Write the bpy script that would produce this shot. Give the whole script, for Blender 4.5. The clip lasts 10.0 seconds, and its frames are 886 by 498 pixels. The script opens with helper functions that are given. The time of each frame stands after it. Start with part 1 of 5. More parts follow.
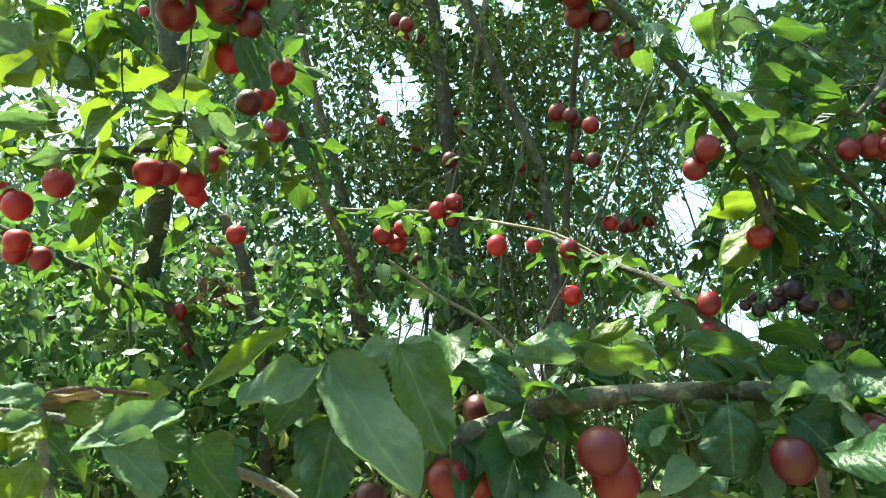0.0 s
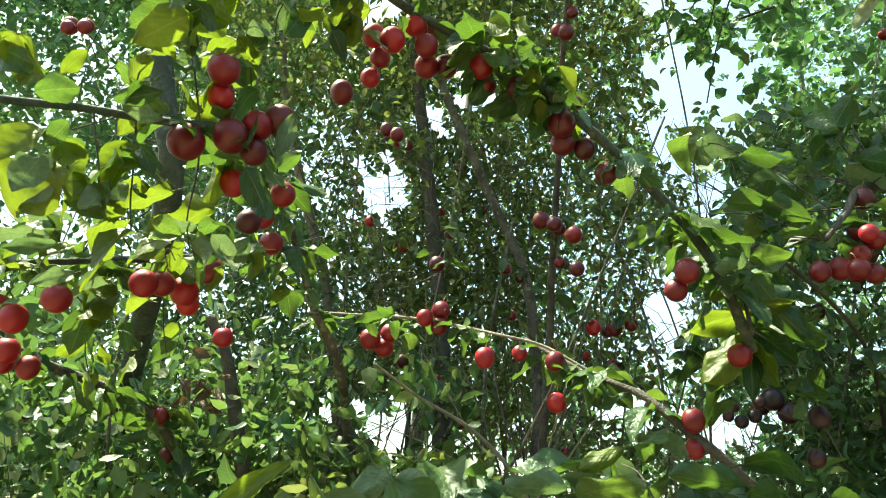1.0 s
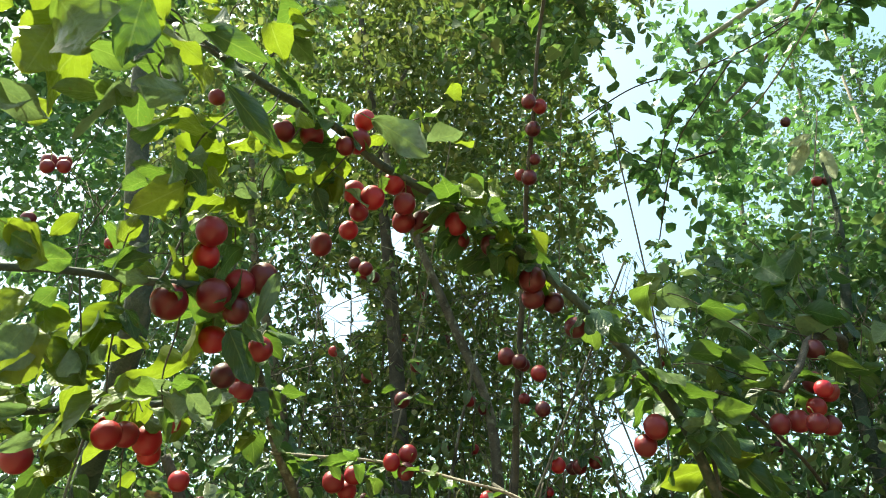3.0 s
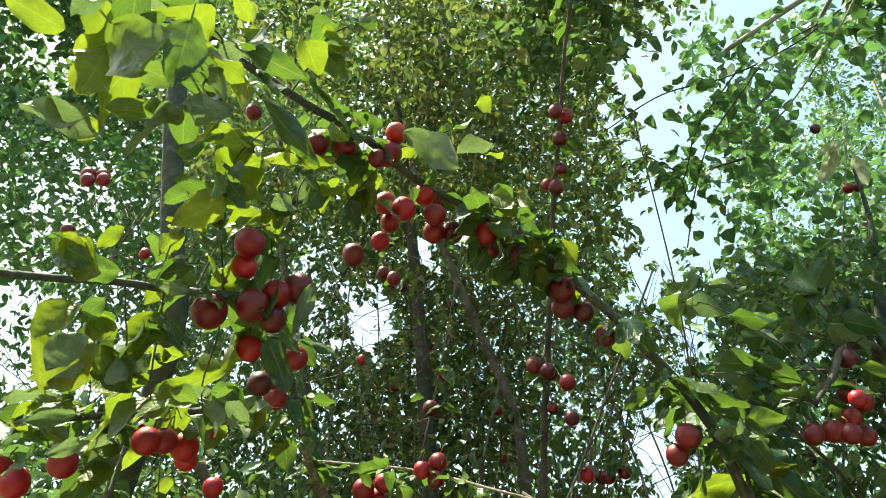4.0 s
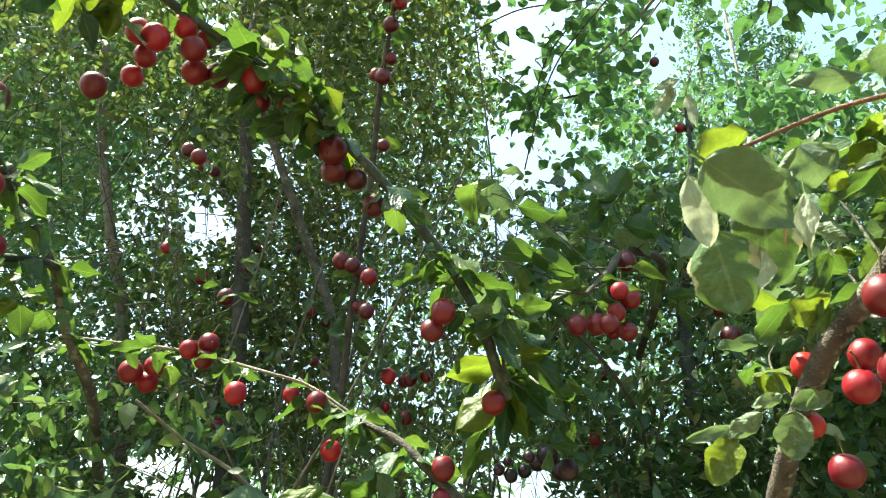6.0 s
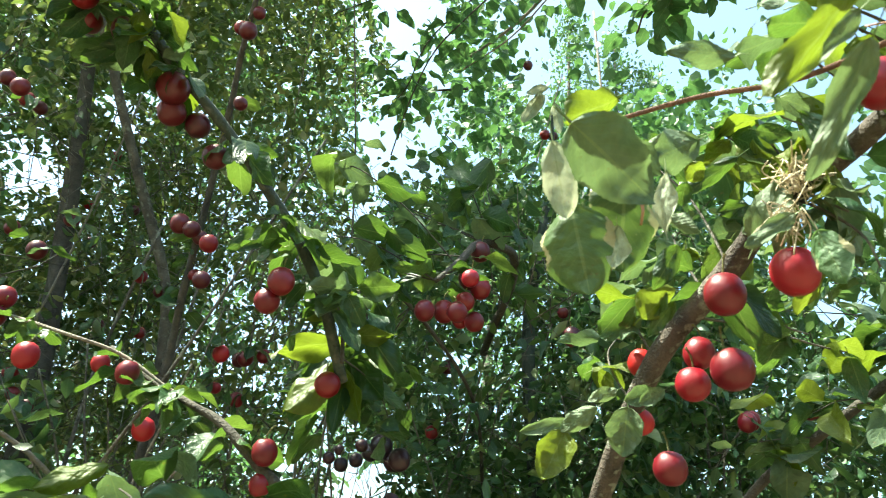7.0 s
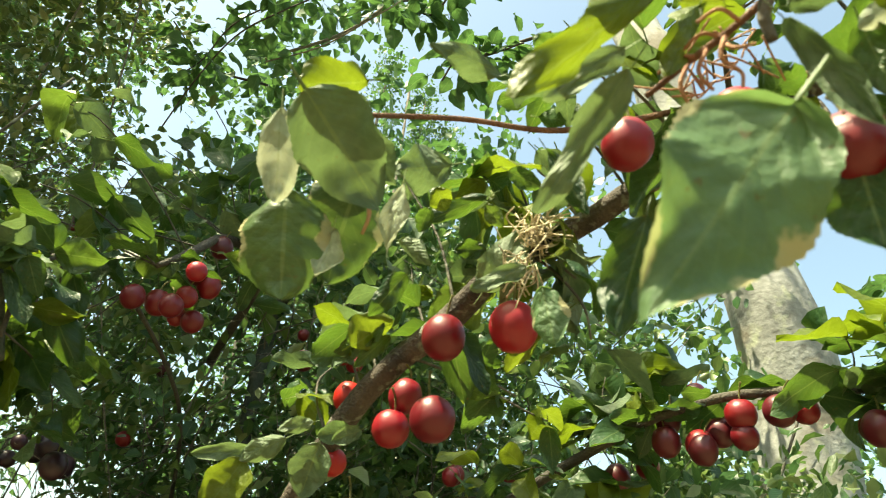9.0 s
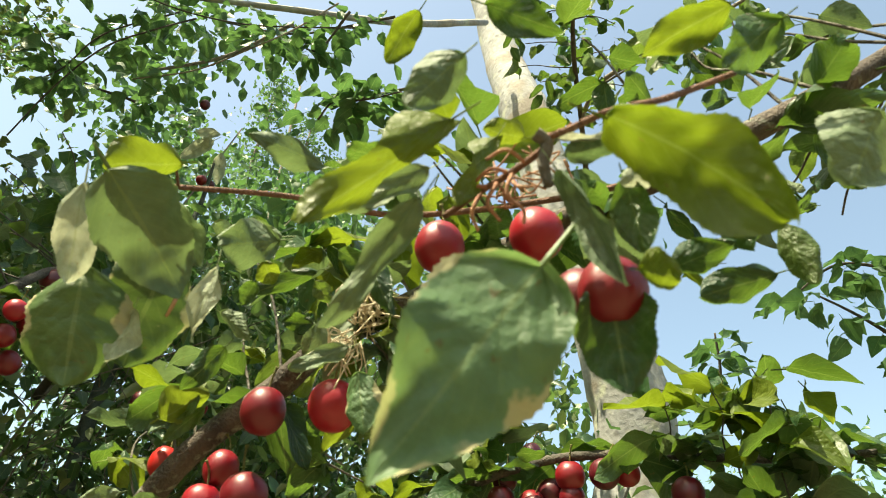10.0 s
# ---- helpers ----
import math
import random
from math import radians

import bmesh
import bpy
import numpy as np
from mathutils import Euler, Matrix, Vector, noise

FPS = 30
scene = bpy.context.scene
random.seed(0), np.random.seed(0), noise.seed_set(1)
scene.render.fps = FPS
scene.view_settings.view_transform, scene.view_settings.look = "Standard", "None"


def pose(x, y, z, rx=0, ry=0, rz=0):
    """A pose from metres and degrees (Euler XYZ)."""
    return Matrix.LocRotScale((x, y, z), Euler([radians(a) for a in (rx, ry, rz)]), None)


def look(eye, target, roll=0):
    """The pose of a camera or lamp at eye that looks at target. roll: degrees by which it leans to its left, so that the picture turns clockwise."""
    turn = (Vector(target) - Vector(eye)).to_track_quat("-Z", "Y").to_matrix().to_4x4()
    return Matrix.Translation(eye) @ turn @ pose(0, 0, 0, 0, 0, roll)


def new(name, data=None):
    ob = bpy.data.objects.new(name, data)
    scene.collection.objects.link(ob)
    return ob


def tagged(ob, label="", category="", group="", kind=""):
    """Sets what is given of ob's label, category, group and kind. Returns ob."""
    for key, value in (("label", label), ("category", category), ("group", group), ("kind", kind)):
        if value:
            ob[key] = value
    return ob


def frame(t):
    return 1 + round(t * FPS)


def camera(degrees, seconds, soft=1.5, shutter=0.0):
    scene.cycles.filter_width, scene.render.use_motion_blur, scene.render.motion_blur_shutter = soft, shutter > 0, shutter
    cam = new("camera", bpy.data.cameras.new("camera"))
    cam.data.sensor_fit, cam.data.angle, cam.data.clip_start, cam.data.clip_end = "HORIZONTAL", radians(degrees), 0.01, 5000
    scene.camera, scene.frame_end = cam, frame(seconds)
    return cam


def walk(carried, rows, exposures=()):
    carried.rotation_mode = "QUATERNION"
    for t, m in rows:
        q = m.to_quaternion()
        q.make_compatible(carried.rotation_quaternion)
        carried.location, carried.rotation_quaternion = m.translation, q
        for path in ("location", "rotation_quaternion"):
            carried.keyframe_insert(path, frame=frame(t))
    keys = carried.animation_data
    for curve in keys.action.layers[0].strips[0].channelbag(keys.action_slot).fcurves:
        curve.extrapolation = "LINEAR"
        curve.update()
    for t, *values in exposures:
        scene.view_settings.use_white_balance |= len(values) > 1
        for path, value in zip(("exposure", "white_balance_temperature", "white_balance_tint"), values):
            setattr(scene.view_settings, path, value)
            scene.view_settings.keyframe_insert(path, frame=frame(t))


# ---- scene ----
cam = camera(66.0, 10.0, soft=0.9, shutter=0.15)
cam.data.dof.use_dof, cam.data.dof.focus_distance, cam.data.dof.aperture_fstop = True, 1.2, 28.0
PATH = [
    (0, (0.184, 0.157, 1.766), (-0.05, 2.082, 2.256), 5.3),
    (0.5, (0.178, 0.143, 1.773), (-0.042, 2.031, 2.396), 5.7),
    (1, (0.174, 0.129, 1.789), (-0.02, 1.98, 2.522), 5.9),
    (1.5, (0.17, 0.117, 1.797), (-0.007, 1.943, 2.596), 6.1),
    (2, (0.165, 0.11, 1.805), (0.059, 1.888, 2.715), 5.4),
    (2.5, (0.165, 0.103, 1.818), (0.089, 1.842, 2.803), 5.4),
    (3, (0.152, 0.094, 1.819), (0.066, 1.804, 2.853), 5.5),
    (3.2, (0.151, 0.09, 1.823), (0.049, 1.794, 2.866), 5.0),
    (4.3, (0.144, 0.084, 1.811), (-0.024, 1.779, 2.859), 6.9),
    (4.5, (0.156, 0.086, 1.81), (0.027, 1.796, 2.839), 6.5),
    (5, (0.2, 0.114, 1.808), (0.169, 1.845, 2.809), 6.6),
    (5.2, (0.227, 0.126, 1.801), (0.241, 1.863, 2.793), 6.8),
    (6.3, (0.278, 0.18, 1.786), (0.579, 1.934, 2.699), 5.5),
    (6.5, (0.283, 0.188, 1.789), (0.656, 1.922, 2.713), 5.5),
    (7, (0.295, 0.21, 1.791), (0.897, 1.868, 2.733), 5.6),
    (7.5, (0.302, 0.233, 1.796), (1.106, 1.773, 2.785), 6.4),
    (8, (0.316, 0.249, 1.799), (1.304, 1.632, 2.852), 7.1),
    (8.5, (0.33, 0.237, 1.8), (1.352, 1.591, 2.861), 8.1),
    (9, (0.346, 0.239, 1.81), (1.453, 1.508, 2.89), 8.5),
    (9.5, (0.357, 0.23, 1.818), (1.572, 1.293, 2.998), 7.0),
    (10, (0.348, 0.211, 1.83), (1.63, 1.176, 3.024), 5.7),
]
walk(cam, [(t, look(eye, target, roll)) for t, eye, target, roll in PATH],
     exposures=((0.0, 2.33, 6850, -24), (1.0, 2.08, 7350, -12), (2.0, 2.01, 7450, -11), (4.5, 1.86, 7550, -8), (6.5, 2.23, 6750, -7), (7.0, 2.2, 6750, -9), (7.5, 2.1, 6800, -13), (8.0, 1.88, 7250, -15), (8.5, 1.83, 7800, -9), (9.0, 1.76, 8700, -9), (9.5, 1.72, 9100, -7), (10.0, 1.52, 8300, -3)))


# ---- light ----
SUN_AZIMUTH, SUN_HEIGHT = -74.0, 62.0   # degrees, azimuth from +y towards +x
world = bpy.data.worlds.new("sky")
scene.world = world
world.use_nodes = True
wn = world.node_tree.nodes
sky = wn.new("ShaderNodeTexSky")
sky.sky_type, sky.sun_disc = "NISHITA", False
sky.sun_elevation, sky.sun_rotation = radians(SUN_HEIGHT), radians(SUN_AZIMUTH)
sky.air_density, sky.dust_density, sky.ozone_density = 1.0, 2.4, 1.0
wn["Background"].inputs["Strength"].default_value = 0.135
world.node_tree.links.new(sky.outputs[0], wn["Background"].inputs["Color"])
sun = new("sun", bpy.data.lights.new("sun", "SUN"))
sun.data.energy, sun.data.angle, sun.data.color = 5.0, radians(0.55), (1.0, 0.95, 0.86)
sa, sh = radians(SUN_AZIMUTH), radians(SUN_HEIGHT)
sun.matrix_world = look((math.sin(sa) * math.cos(sh) * 30, math.cos(sa) * math.cos(sh) * 30, math.sin(sh) * 30), (0, 0, 0))


# ---- materials ----
def material(name):
    m = bpy.data.materials.new(name)
    m.use_nodes = True
    m.node_tree.nodes.clear()
    return m, m.node_tree.nodes, m.node_tree.links


def ramp(nodes, stops):
    r = nodes.new("ShaderNodeValToRGB")
    while len(r.color_ramp.elements) < len(stops):
        r.color_ramp.elements.new(0.5)
    for e, (at, colour) in zip(r.color_ramp.elements, stops):
        e.position, e.color = at, (*colour, 1)
    return r


def noise_node(nodes, links, scale, detail=4.0, coord="Object"):
    c = nodes.new("ShaderNodeTexCoord")
    n = nodes.new("ShaderNodeTexNoise")
    n.inputs["Scale"].default_value, n.inputs["Detail"].default_value = scale, detail
    links.new(c.outputs[coord], n.inputs["Vector"])
    return n


def mix_colour(nodes, links, fac, a, b, mode="MIX"):
    m = nodes.new("ShaderNodeMix")
    m.data_type, m.blend_type = "RGBA", mode
    for socket, value in ((m.inputs[0], fac), (m.inputs[6], a), (m.inputs[7], b)):
        if isinstance(value, bpy.types.NodeSocket):
            links.new(value, socket)
        else:
            socket.default_value = value if isinstance(value, float) else (*value, 1)
    return m.outputs[2]


def leaf_material(name, stops, through_colour, share, single, gloss=0.42, scorch=0.0):
    """A leaf: gloss over a green that varies from leaf to leaf, veins along its length, and light that comes through the blade."""
    m, nodes, links = material(name)
    out = nodes.new("ShaderNodeOutputMaterial")
    if single:
        pick = nodes.new("ShaderNodeObjectInfo").outputs["Random"]
    else:
        pick = nodes.new("ShaderNodeNewGeometry").outputs["Random Per Island"]
    tone = ramp(nodes, stops)
    links.new(pick, tone.inputs[0])
    blotch = noise_node(nodes, links, 7.0 if single else 40.0, 6.0)
    colour = mix_colour(nodes, links, 0.55, tone.outputs[0], blotch.outputs[0], "OVERLAY")
    uv = nodes.new("ShaderNodeUVMap")
    sep = nodes.new("ShaderNodeSeparateXYZ")
    links.new(uv.outputs[0], sep.inputs[0])

    def arith(op, a, b):
        k = nodes.new("ShaderNodeMath")
        k.operation = op
        for socket, value in zip(k.inputs, (a, b)):
            if isinstance(value, bpy.types.NodeSocket):
                links.new(value, socket)
            else:
                socket.default_value = value
        return k.outputs[0]

    off = arith("ABSOLUTE", arith("SUBTRACT", sep.outputs["X"], 0.5), 0.0)
    mid = arith("LESS_THAN", off, 0.02)
    sway = arith("MULTIPLY", blotch.outputs[0], 3.5)
    side = arith("SINE", arith("ADD", arith("MULTIPLY", arith("SUBTRACT", sep.outputs["Y"], arith("MULTIPLY", off, 0.85)), 46.0), sway), 0.0)
    rib = arith("MULTIPLY", arith("MAXIMUM", arith("MULTIPLY", arith("SUBTRACT", side, 0.8), 4.0), 0.0), 0.4)
    vein = arith("MAXIMUM", mid, rib)
    colour = mix_colour(nodes, links, arith("MULTIPLY", vein, 0.42), colour, (0.2, 0.26, 0.1))
    if single:
        # small rusty specks, and bleached edges on scorched leaves
        fleck = ramp(nodes, ((0.66, (0, 0, 0)), (0.72, (0.7, 0.7, 0.7))))
        links.new(noise_node(nodes, links, 13.0, 3.0).outputs[0], fleck.inputs[0])
        colour = mix_colour(nodes, links, fleck.outputs[0], colour, (0.13, 0.085, 0.035))
        edge = arith("ADD", arith("MULTIPLY", off, 0.9), arith("MULTIPLY", noise_node(nodes, links, 2.3, 5.0).outputs[0], 2.0))
        if scorch:
            dry = ramp(nodes, ((0.77 - 0.08 * scorch, (0, 0, 0)), (0.8 - 0.08 * scorch, (1, 1, 1))))
            links.new(arith("MULTIPLY", edge, 0.5), dry.inputs[0])
            colour = mix_colour(nodes, links, dry.outputs[0], colour, (0.46, 0.42, 0.24))
    bump = nodes.new("ShaderNodeBump")
    bump.inputs["Strength"].default_value, bump.inputs["Distance"].default_value = 0.6, 0.004
    links.new(arith("ADD", arith("MULTIPLY", side, 0.035), blotch.outputs[0]), bump.inputs["Height"])
    body = nodes.new("ShaderNodeBsdfPrincipled")
    body.inputs["Roughness"].default_value = gloss
    body.inputs["Specular IOR Level"].default_value = 0.45
    links.new(colour, body.inputs["Base Color"])
    links.new(bump.outputs[0], body.inputs["Normal"])
    glow = nodes.new("ShaderNodeBsdfTranslucent")
    links.new(mix_colour(nodes, links, 0.5, colour, through_colour), glow.inputs["Color"])
    blend = nodes.new("ShaderNodeMixShader")
    blend.inputs[0].default_value = share
    links.new(body.outputs[0], blend.inputs[1])
    links.new(glow.outputs[0], blend.inputs[2])
    links.new(blend.outputs[0], out.inputs[0])
    return m


def bark_material(name, dark, pale, scale, lichen=0.0, pitted=False):
    m, nodes, links = material(name)
    out = nodes.new("ShaderNodeOutputMaterial")
    body = nodes.new("ShaderNodeBsdfPrincipled")
    coarse, fine = noise_node(nodes, links, scale, 6.0), noise_node(nodes, links, scale * 9, 5.0)
    tone = ramp(nodes, ((0.3, dark), (0.7, pale)))
    links.new(coarse.outputs[0], tone.inputs[0])
    colour = mix_colour(nodes, links, 0.5, tone.outputs[0], fine.outputs[0], "OVERLAY")
    if lichen:
        spots = ramp(nodes, ((0.56, (0, 0, 0)), (0.66, (1, 1, 1))))
        links.new(noise_node(nodes, links, scale * 2.3, 3.0).outputs[0], spots.inputs[0])
        colour = mix_colour(nodes, links, spots.outputs[0], colour, (0.3 * lichen, 0.31 * lichen, 0.24 * lichen))
    if pitted:
        # tan scars and the dark lenticels of poplar bark
        scar = ramp(nodes, ((0.55, (0, 0, 0)), (0.63, (0.6, 0.6, 0.6))))
        links.new(noise_node(nodes, links, 5.0, 8.0).outputs[0], scar.inputs[0])
        colour = mix_colour(nodes, links, scar.outputs[0], colour, (0.22, 0.17, 0.115))
        pits = nodes.new("ShaderNodeTexVoronoi")
        pits.inputs["Scale"].default_value = 17.0
        links.new(nodes.new("ShaderNodeTexCoord").outputs["Object"], pits.inputs["Vector"])
        pit = ramp(nodes, ((0.1, (0.5, 0.5, 0.5)), (0.2, (0, 0, 0))))
        links.new(pits.outputs[0], pit.inputs[0])
        colour = mix_colour(nodes, links, pit.outputs[0], colour, (0.07, 0.065, 0.055))
    bump = nodes.new("ShaderNodeBump")
    bump.inputs["Strength"].default_value, bump.inputs["Distance"].default_value = 0.7, 0.004
    links.new(fine.outputs[0], bump.inputs["Height"])
    body.inputs["Roughness"].default_value = 0.85
    links.new(colour, body.inputs["Base Color"])
    links.new(bump.outputs[0], body.inputs["Normal"])
    links.new(body.outputs[0], out.inputs[0])
    return m


def plum_material(name, stops):
    m, nodes, links = material(name)
    out = nodes.new("ShaderNodeOutputMaterial")
    body = nodes.new("ShaderNodeBsdfPrincipled")
    tone = ramp(nodes, stops)
    links.new(nodes.new("ShaderNodeObjectInfo").outputs["Random"], tone.inputs[0])
    bloom = noise_node(nodes, links, 5.0, 8.0)
    haze = ramp(nodes, ((0.45, (0, 0, 0)), (0.8, (0.05, 0.05, 0.05))))
    links.new(bloom.outputs[0], haze.inputs[0])
    colour = mix_colour(nodes, links, haze.outputs[0], tone.outputs[0], (0.3, 0.04, 0.07))
    dots = nodes.new("ShaderNodeTexVoronoi")
    dots.inputs["Scale"].default_value = 16.0
    links.new(nodes.new("ShaderNodeTexCoord").outputs["Object"], dots.inputs["Vector"])
    speck = ramp(nodes, ((0.05, (0.12, 0.12, 0.12)), (0.11, (0, 0, 0))))
    links.new(dots.outputs[0], speck.inputs[0])
    colour = mix_colour(nodes, links, speck.outputs[0], colour, (0.4, 0.16, 0.1))
    links.new(colour, body.inputs["Base Color"])
    rough = ramp(nodes, ((0.35, (0.33, 0.33, 0.33)), (0.7, (0.52, 0.52, 0.52))))
    links.new(bloom.outputs[0], rough.inputs[0])
    links.new(rough.outputs[0], body.inputs["Roughness"])
    body.inputs["Subsurface Weight"].default_value = 0.15
    body.inputs["Subsurface Radius"].default_value = (0.006, 0.0015, 0.001)
    links.new(body.outputs[0], out.inputs[0])
    return m


def plain_material(name, dark, pale, scale, rough=0.8, bump_depth=0.01):
    m, nodes, links = material(name)
    out = nodes.new("ShaderNodeOutputMaterial")
    body = nodes.new("ShaderNodeBsdfPrincipled")
    grain = noise_node(nodes, links, scale, 8.0)
    tone = ramp(nodes, ((0.32, dark), (0.68, pale)))
    links.new(grain.outputs[0], tone.inputs[0])
    links.new(tone.outputs[0], body.inputs["Base Color"])
    bump = nodes.new("ShaderNodeBump")
    bump.inputs["Distance"].default_value = bump_depth
    links.new(grain.outputs[0], bump.inputs["Height"])
    links.new(bump.outputs[0], body.inputs["Normal"])
    body.inputs["Roughness"].default_value = rough
    links.new(body.outputs[0], out.inputs[0])
    return m


GREENS = ((0.0, (0.018, 0.055, 0.026)), (0.4, (0.038, 0.1, 0.036)), (0.66, (0.068, 0.145, 0.046)), (0.84, (0.13, 0.185, 0.062)), (1.0, (0.22, 0.25, 0.12)))
NEAR_GREENS = ((0.0, (0.016, 0.046, 0.022)), (0.4, (0.03, 0.075, 0.03)), (0.8, (0.05, 0.105, 0.036)), (1.0, (0.1, 0.14, 0.04)))
LEAF = leaf_material("plum_leaf", NEAR_GREENS, (0.15, 0.25, 0.012), 0.42, True, 0.38)
LEAF_MASS = leaf_material("plum_leaf_mass", GREENS, (0.19, 0.31, 0.06), 0.38, False, 0.3)
LEAF_OLIVE = leaf_material("olive_leaf_mass", ((0.0, (0.026, 0.056, 0.022)), (0.4, (0.056, 0.1, 0.032)), (0.66, (0.1, 0.145, 0.045)), (0.84, (0.17, 0.19, 0.062)), (1.0, (0.28, 0.27, 0.13))), (0.23, 0.3, 0.05), 0.38, False, 0.3)
LEAF_DEAD = leaf_material("dead_brown_leaf", ((0.0, (0.07, 0.045, 0.026)), (1.0, (0.16, 0.11, 0.06))), (0.12, 0.07, 0.03), 0.2, True, 0.7)
# pale undersides, and upper sides with sky sheen put into the colour
LEAF_PALE = leaf_material("underside_and_sheen_leaf", ((0.0, (0.075, 0.125, 0.068)), (1.0, (0.15, 0.2, 0.11))), (0.15, 0.24, 0.04), 0.33, True, 0.58)
# paler leaf copy, light on its face put into the green; bleached edges
LEAF_LIT = leaf_material("front_lit_leaf", ((0.0, (0.09, 0.17, 0.075)), (1.0, (0.11, 0.19, 0.09))), (0.2, 0.32, 0.06), 0.42, True, 0.5, 0.7)
# plum leaf copy with sun from behind put into its yellow-green
LEAF_BACKLIT = leaf_material("backlit_leaf", ((0.0, (0.085, 0.13, 0.016)), (1.0, (0.14, 0.18, 0.026))), (0.2, 0.27, 0.012), 0.5, True)
LEAF_SCORCHED = leaf_material("scorched_leaf", ((0.0, (0.05, 0.095, 0.03)), (1.0, (0.085, 0.145, 0.05))), (0.13, 0.21, 0.025), 0.33, True, 0.45, 1.0)
# near-white: withered blades, and sunlit undersides put into the colour
LEAF_WITHERED_SUNLIT = leaf_material("withered_sunlit_leaf", ((0.0, (0.3, 0.35, 0.23)), (1.0, (0.4, 0.45, 0.32))), (0.5, 0.5, 0.32), 0.35, True, 0.6)
LEAF_COOL = leaf_material("poplar_leaf", ((0.0, (0.03, 0.09, 0.035)), (0.6, (0.05, 0.13, 0.045)), (1.0, (0.11, 0.19, 0.08))), (0.18, 0.36, 0.08), 0.35, False)
LEAF_ROUND = leaf_material("poplar_leaf_single", ((0.0, (0.03, 0.09, 0.035)), (1.0, (0.07, 0.15, 0.05))), (0.18, 0.36, 0.08), 0.35, True)
BARK = bark_material("plum_bark", (0.042, 0.036, 0.028), (0.135, 0.118, 0.092), 30.0, 0.6)
# dark grey-green bark; leaf shade on the arching bough put into its colour
BARK_GREEN = bark_material("grey_green_bark", (0.024, 0.033, 0.024), (0.062, 0.078, 0.056), 26.0, 0.3)
# darker copy of the bark, shade put into the colour
BARK_DARK = bark_material("shaded_twig_bark", (0.032, 0.027, 0.021), (0.09, 0.078, 0.06), 40.0)
BARK_BROWN = bark_material("sunlit_bough_bark", (0.032, 0.025, 0.02), (0.115, 0.088, 0.068), 60.0, 0.6)
BARK_PALE = bark_material("dry_twig_bark", (0.13, 0.11, 0.085), (0.28, 0.24, 0.19), 60.0)
BARK_RED = bark_material("young_red_twig_bark", (0.11, 0.05, 0.032), (0.22, 0.11, 0.07), 90.0)
BARK_WHITE = bark_material("poplar_bark", (0.18, 0.18, 0.17), (0.35, 0.35, 0.335), 7.0, 1.2, True)
PLUM = plum_material("ripe_plum_skin", ((0.0, (0.11, 0.002, 0.008)), (0.5, (0.2, 0.003, 0.011)), (0.85, (0.31, 0.004, 0.014)), (1.0, (0.41, 0.014, 0.012))))
# darker skin: wine-red fruit, with leaf shade also put into the colour
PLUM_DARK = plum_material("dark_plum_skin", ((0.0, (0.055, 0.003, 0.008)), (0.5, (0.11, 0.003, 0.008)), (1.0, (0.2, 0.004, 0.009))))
# near-black skin: backlit silhouette and deep shade put into the colour
PLUM_BLACK = plum_material("silhouette_plum_skin", ((0.0, (0.012, 0.005, 0.012)), (1.0, (0.03, 0.006, 0.014))))
STALK = plain_material("plum_stalk", (0.2, 0.22, 0.06), (0.33, 0.3, 0.1), 90.0)
STALK_RED = plain_material("red_fruit_stalk", (0.26, 0.1, 0.06), (0.42, 0.22, 0.13), 80.0)
STRAW = plain_material("dry_bark_fibre", (0.42, 0.34, 0.22), (0.62, 0.53, 0.38), 60.0)
DRY_STALK = plain_material("old_fruit_stalk", (0.22, 0.1, 0.05), (0.4, 0.22, 0.12), 60.0)
SOIL = plain_material("orchard_soil", (0.09, 0.065, 0.04), (0.22, 0.17, 0.1), 3.0, 0.95, 0.05)


# ---- helpers for building ----
def link_mesh(name, verts, faces, mat, parent=None, uvs=None, smooth=True):
    me = bpy.data.meshes.new(name)
    me.from_pydata(verts, [], faces)
    me.materials.append(mat)
    if smooth:
        me.shade_smooth()
    if uvs is not None:
        layer = me.uv_layers.new(name="UVMap")
        loops = np.empty(len(me.loops), dtype=np.int32)
        me.loops.foreach_get("vertex_index", loops)
        layer.data.foreach_set("uv", np.asarray(uvs, dtype=np.float32)[loops].ravel())
    ob = new(name, me)
    ob.parent = parent
    return ob


def spline(points, steps):
    """A smooth line through the points."""
    pts = [Vector(p) for p in points]
    pts = [pts[0] * 2 - pts[1], *pts, pts[-1] * 2 - pts[-2]]
    line = []
    for a, b, c, d in zip(pts, pts[1:], pts[2:], pts[3:]):
        # centripetal knots, so that uneven spacing makes no loops
        k0, k1, k2 = ((q - p).length ** 0.5 + 1e-6 for p, q in ((a, b), (b, c), (c, d)))
        m1 = ((b - a) / k0 - (c - a) / (k0 + k1) + (c - b) / k1) * k1
        m2 = ((c - b) / k1 - (d - b) / (k1 + k2) + (d - c) / k2) * k1
        for n in range(steps):
            t = n / steps
            line.append(b * (2 * t ** 3 - 3 * t * t + 1) + m1 * (t ** 3 - 2 * t * t + t) + c * (3 * t * t - 2 * t ** 3) + m2 * (t ** 3 - t * t))
    line.append(pts[-2])
    return line


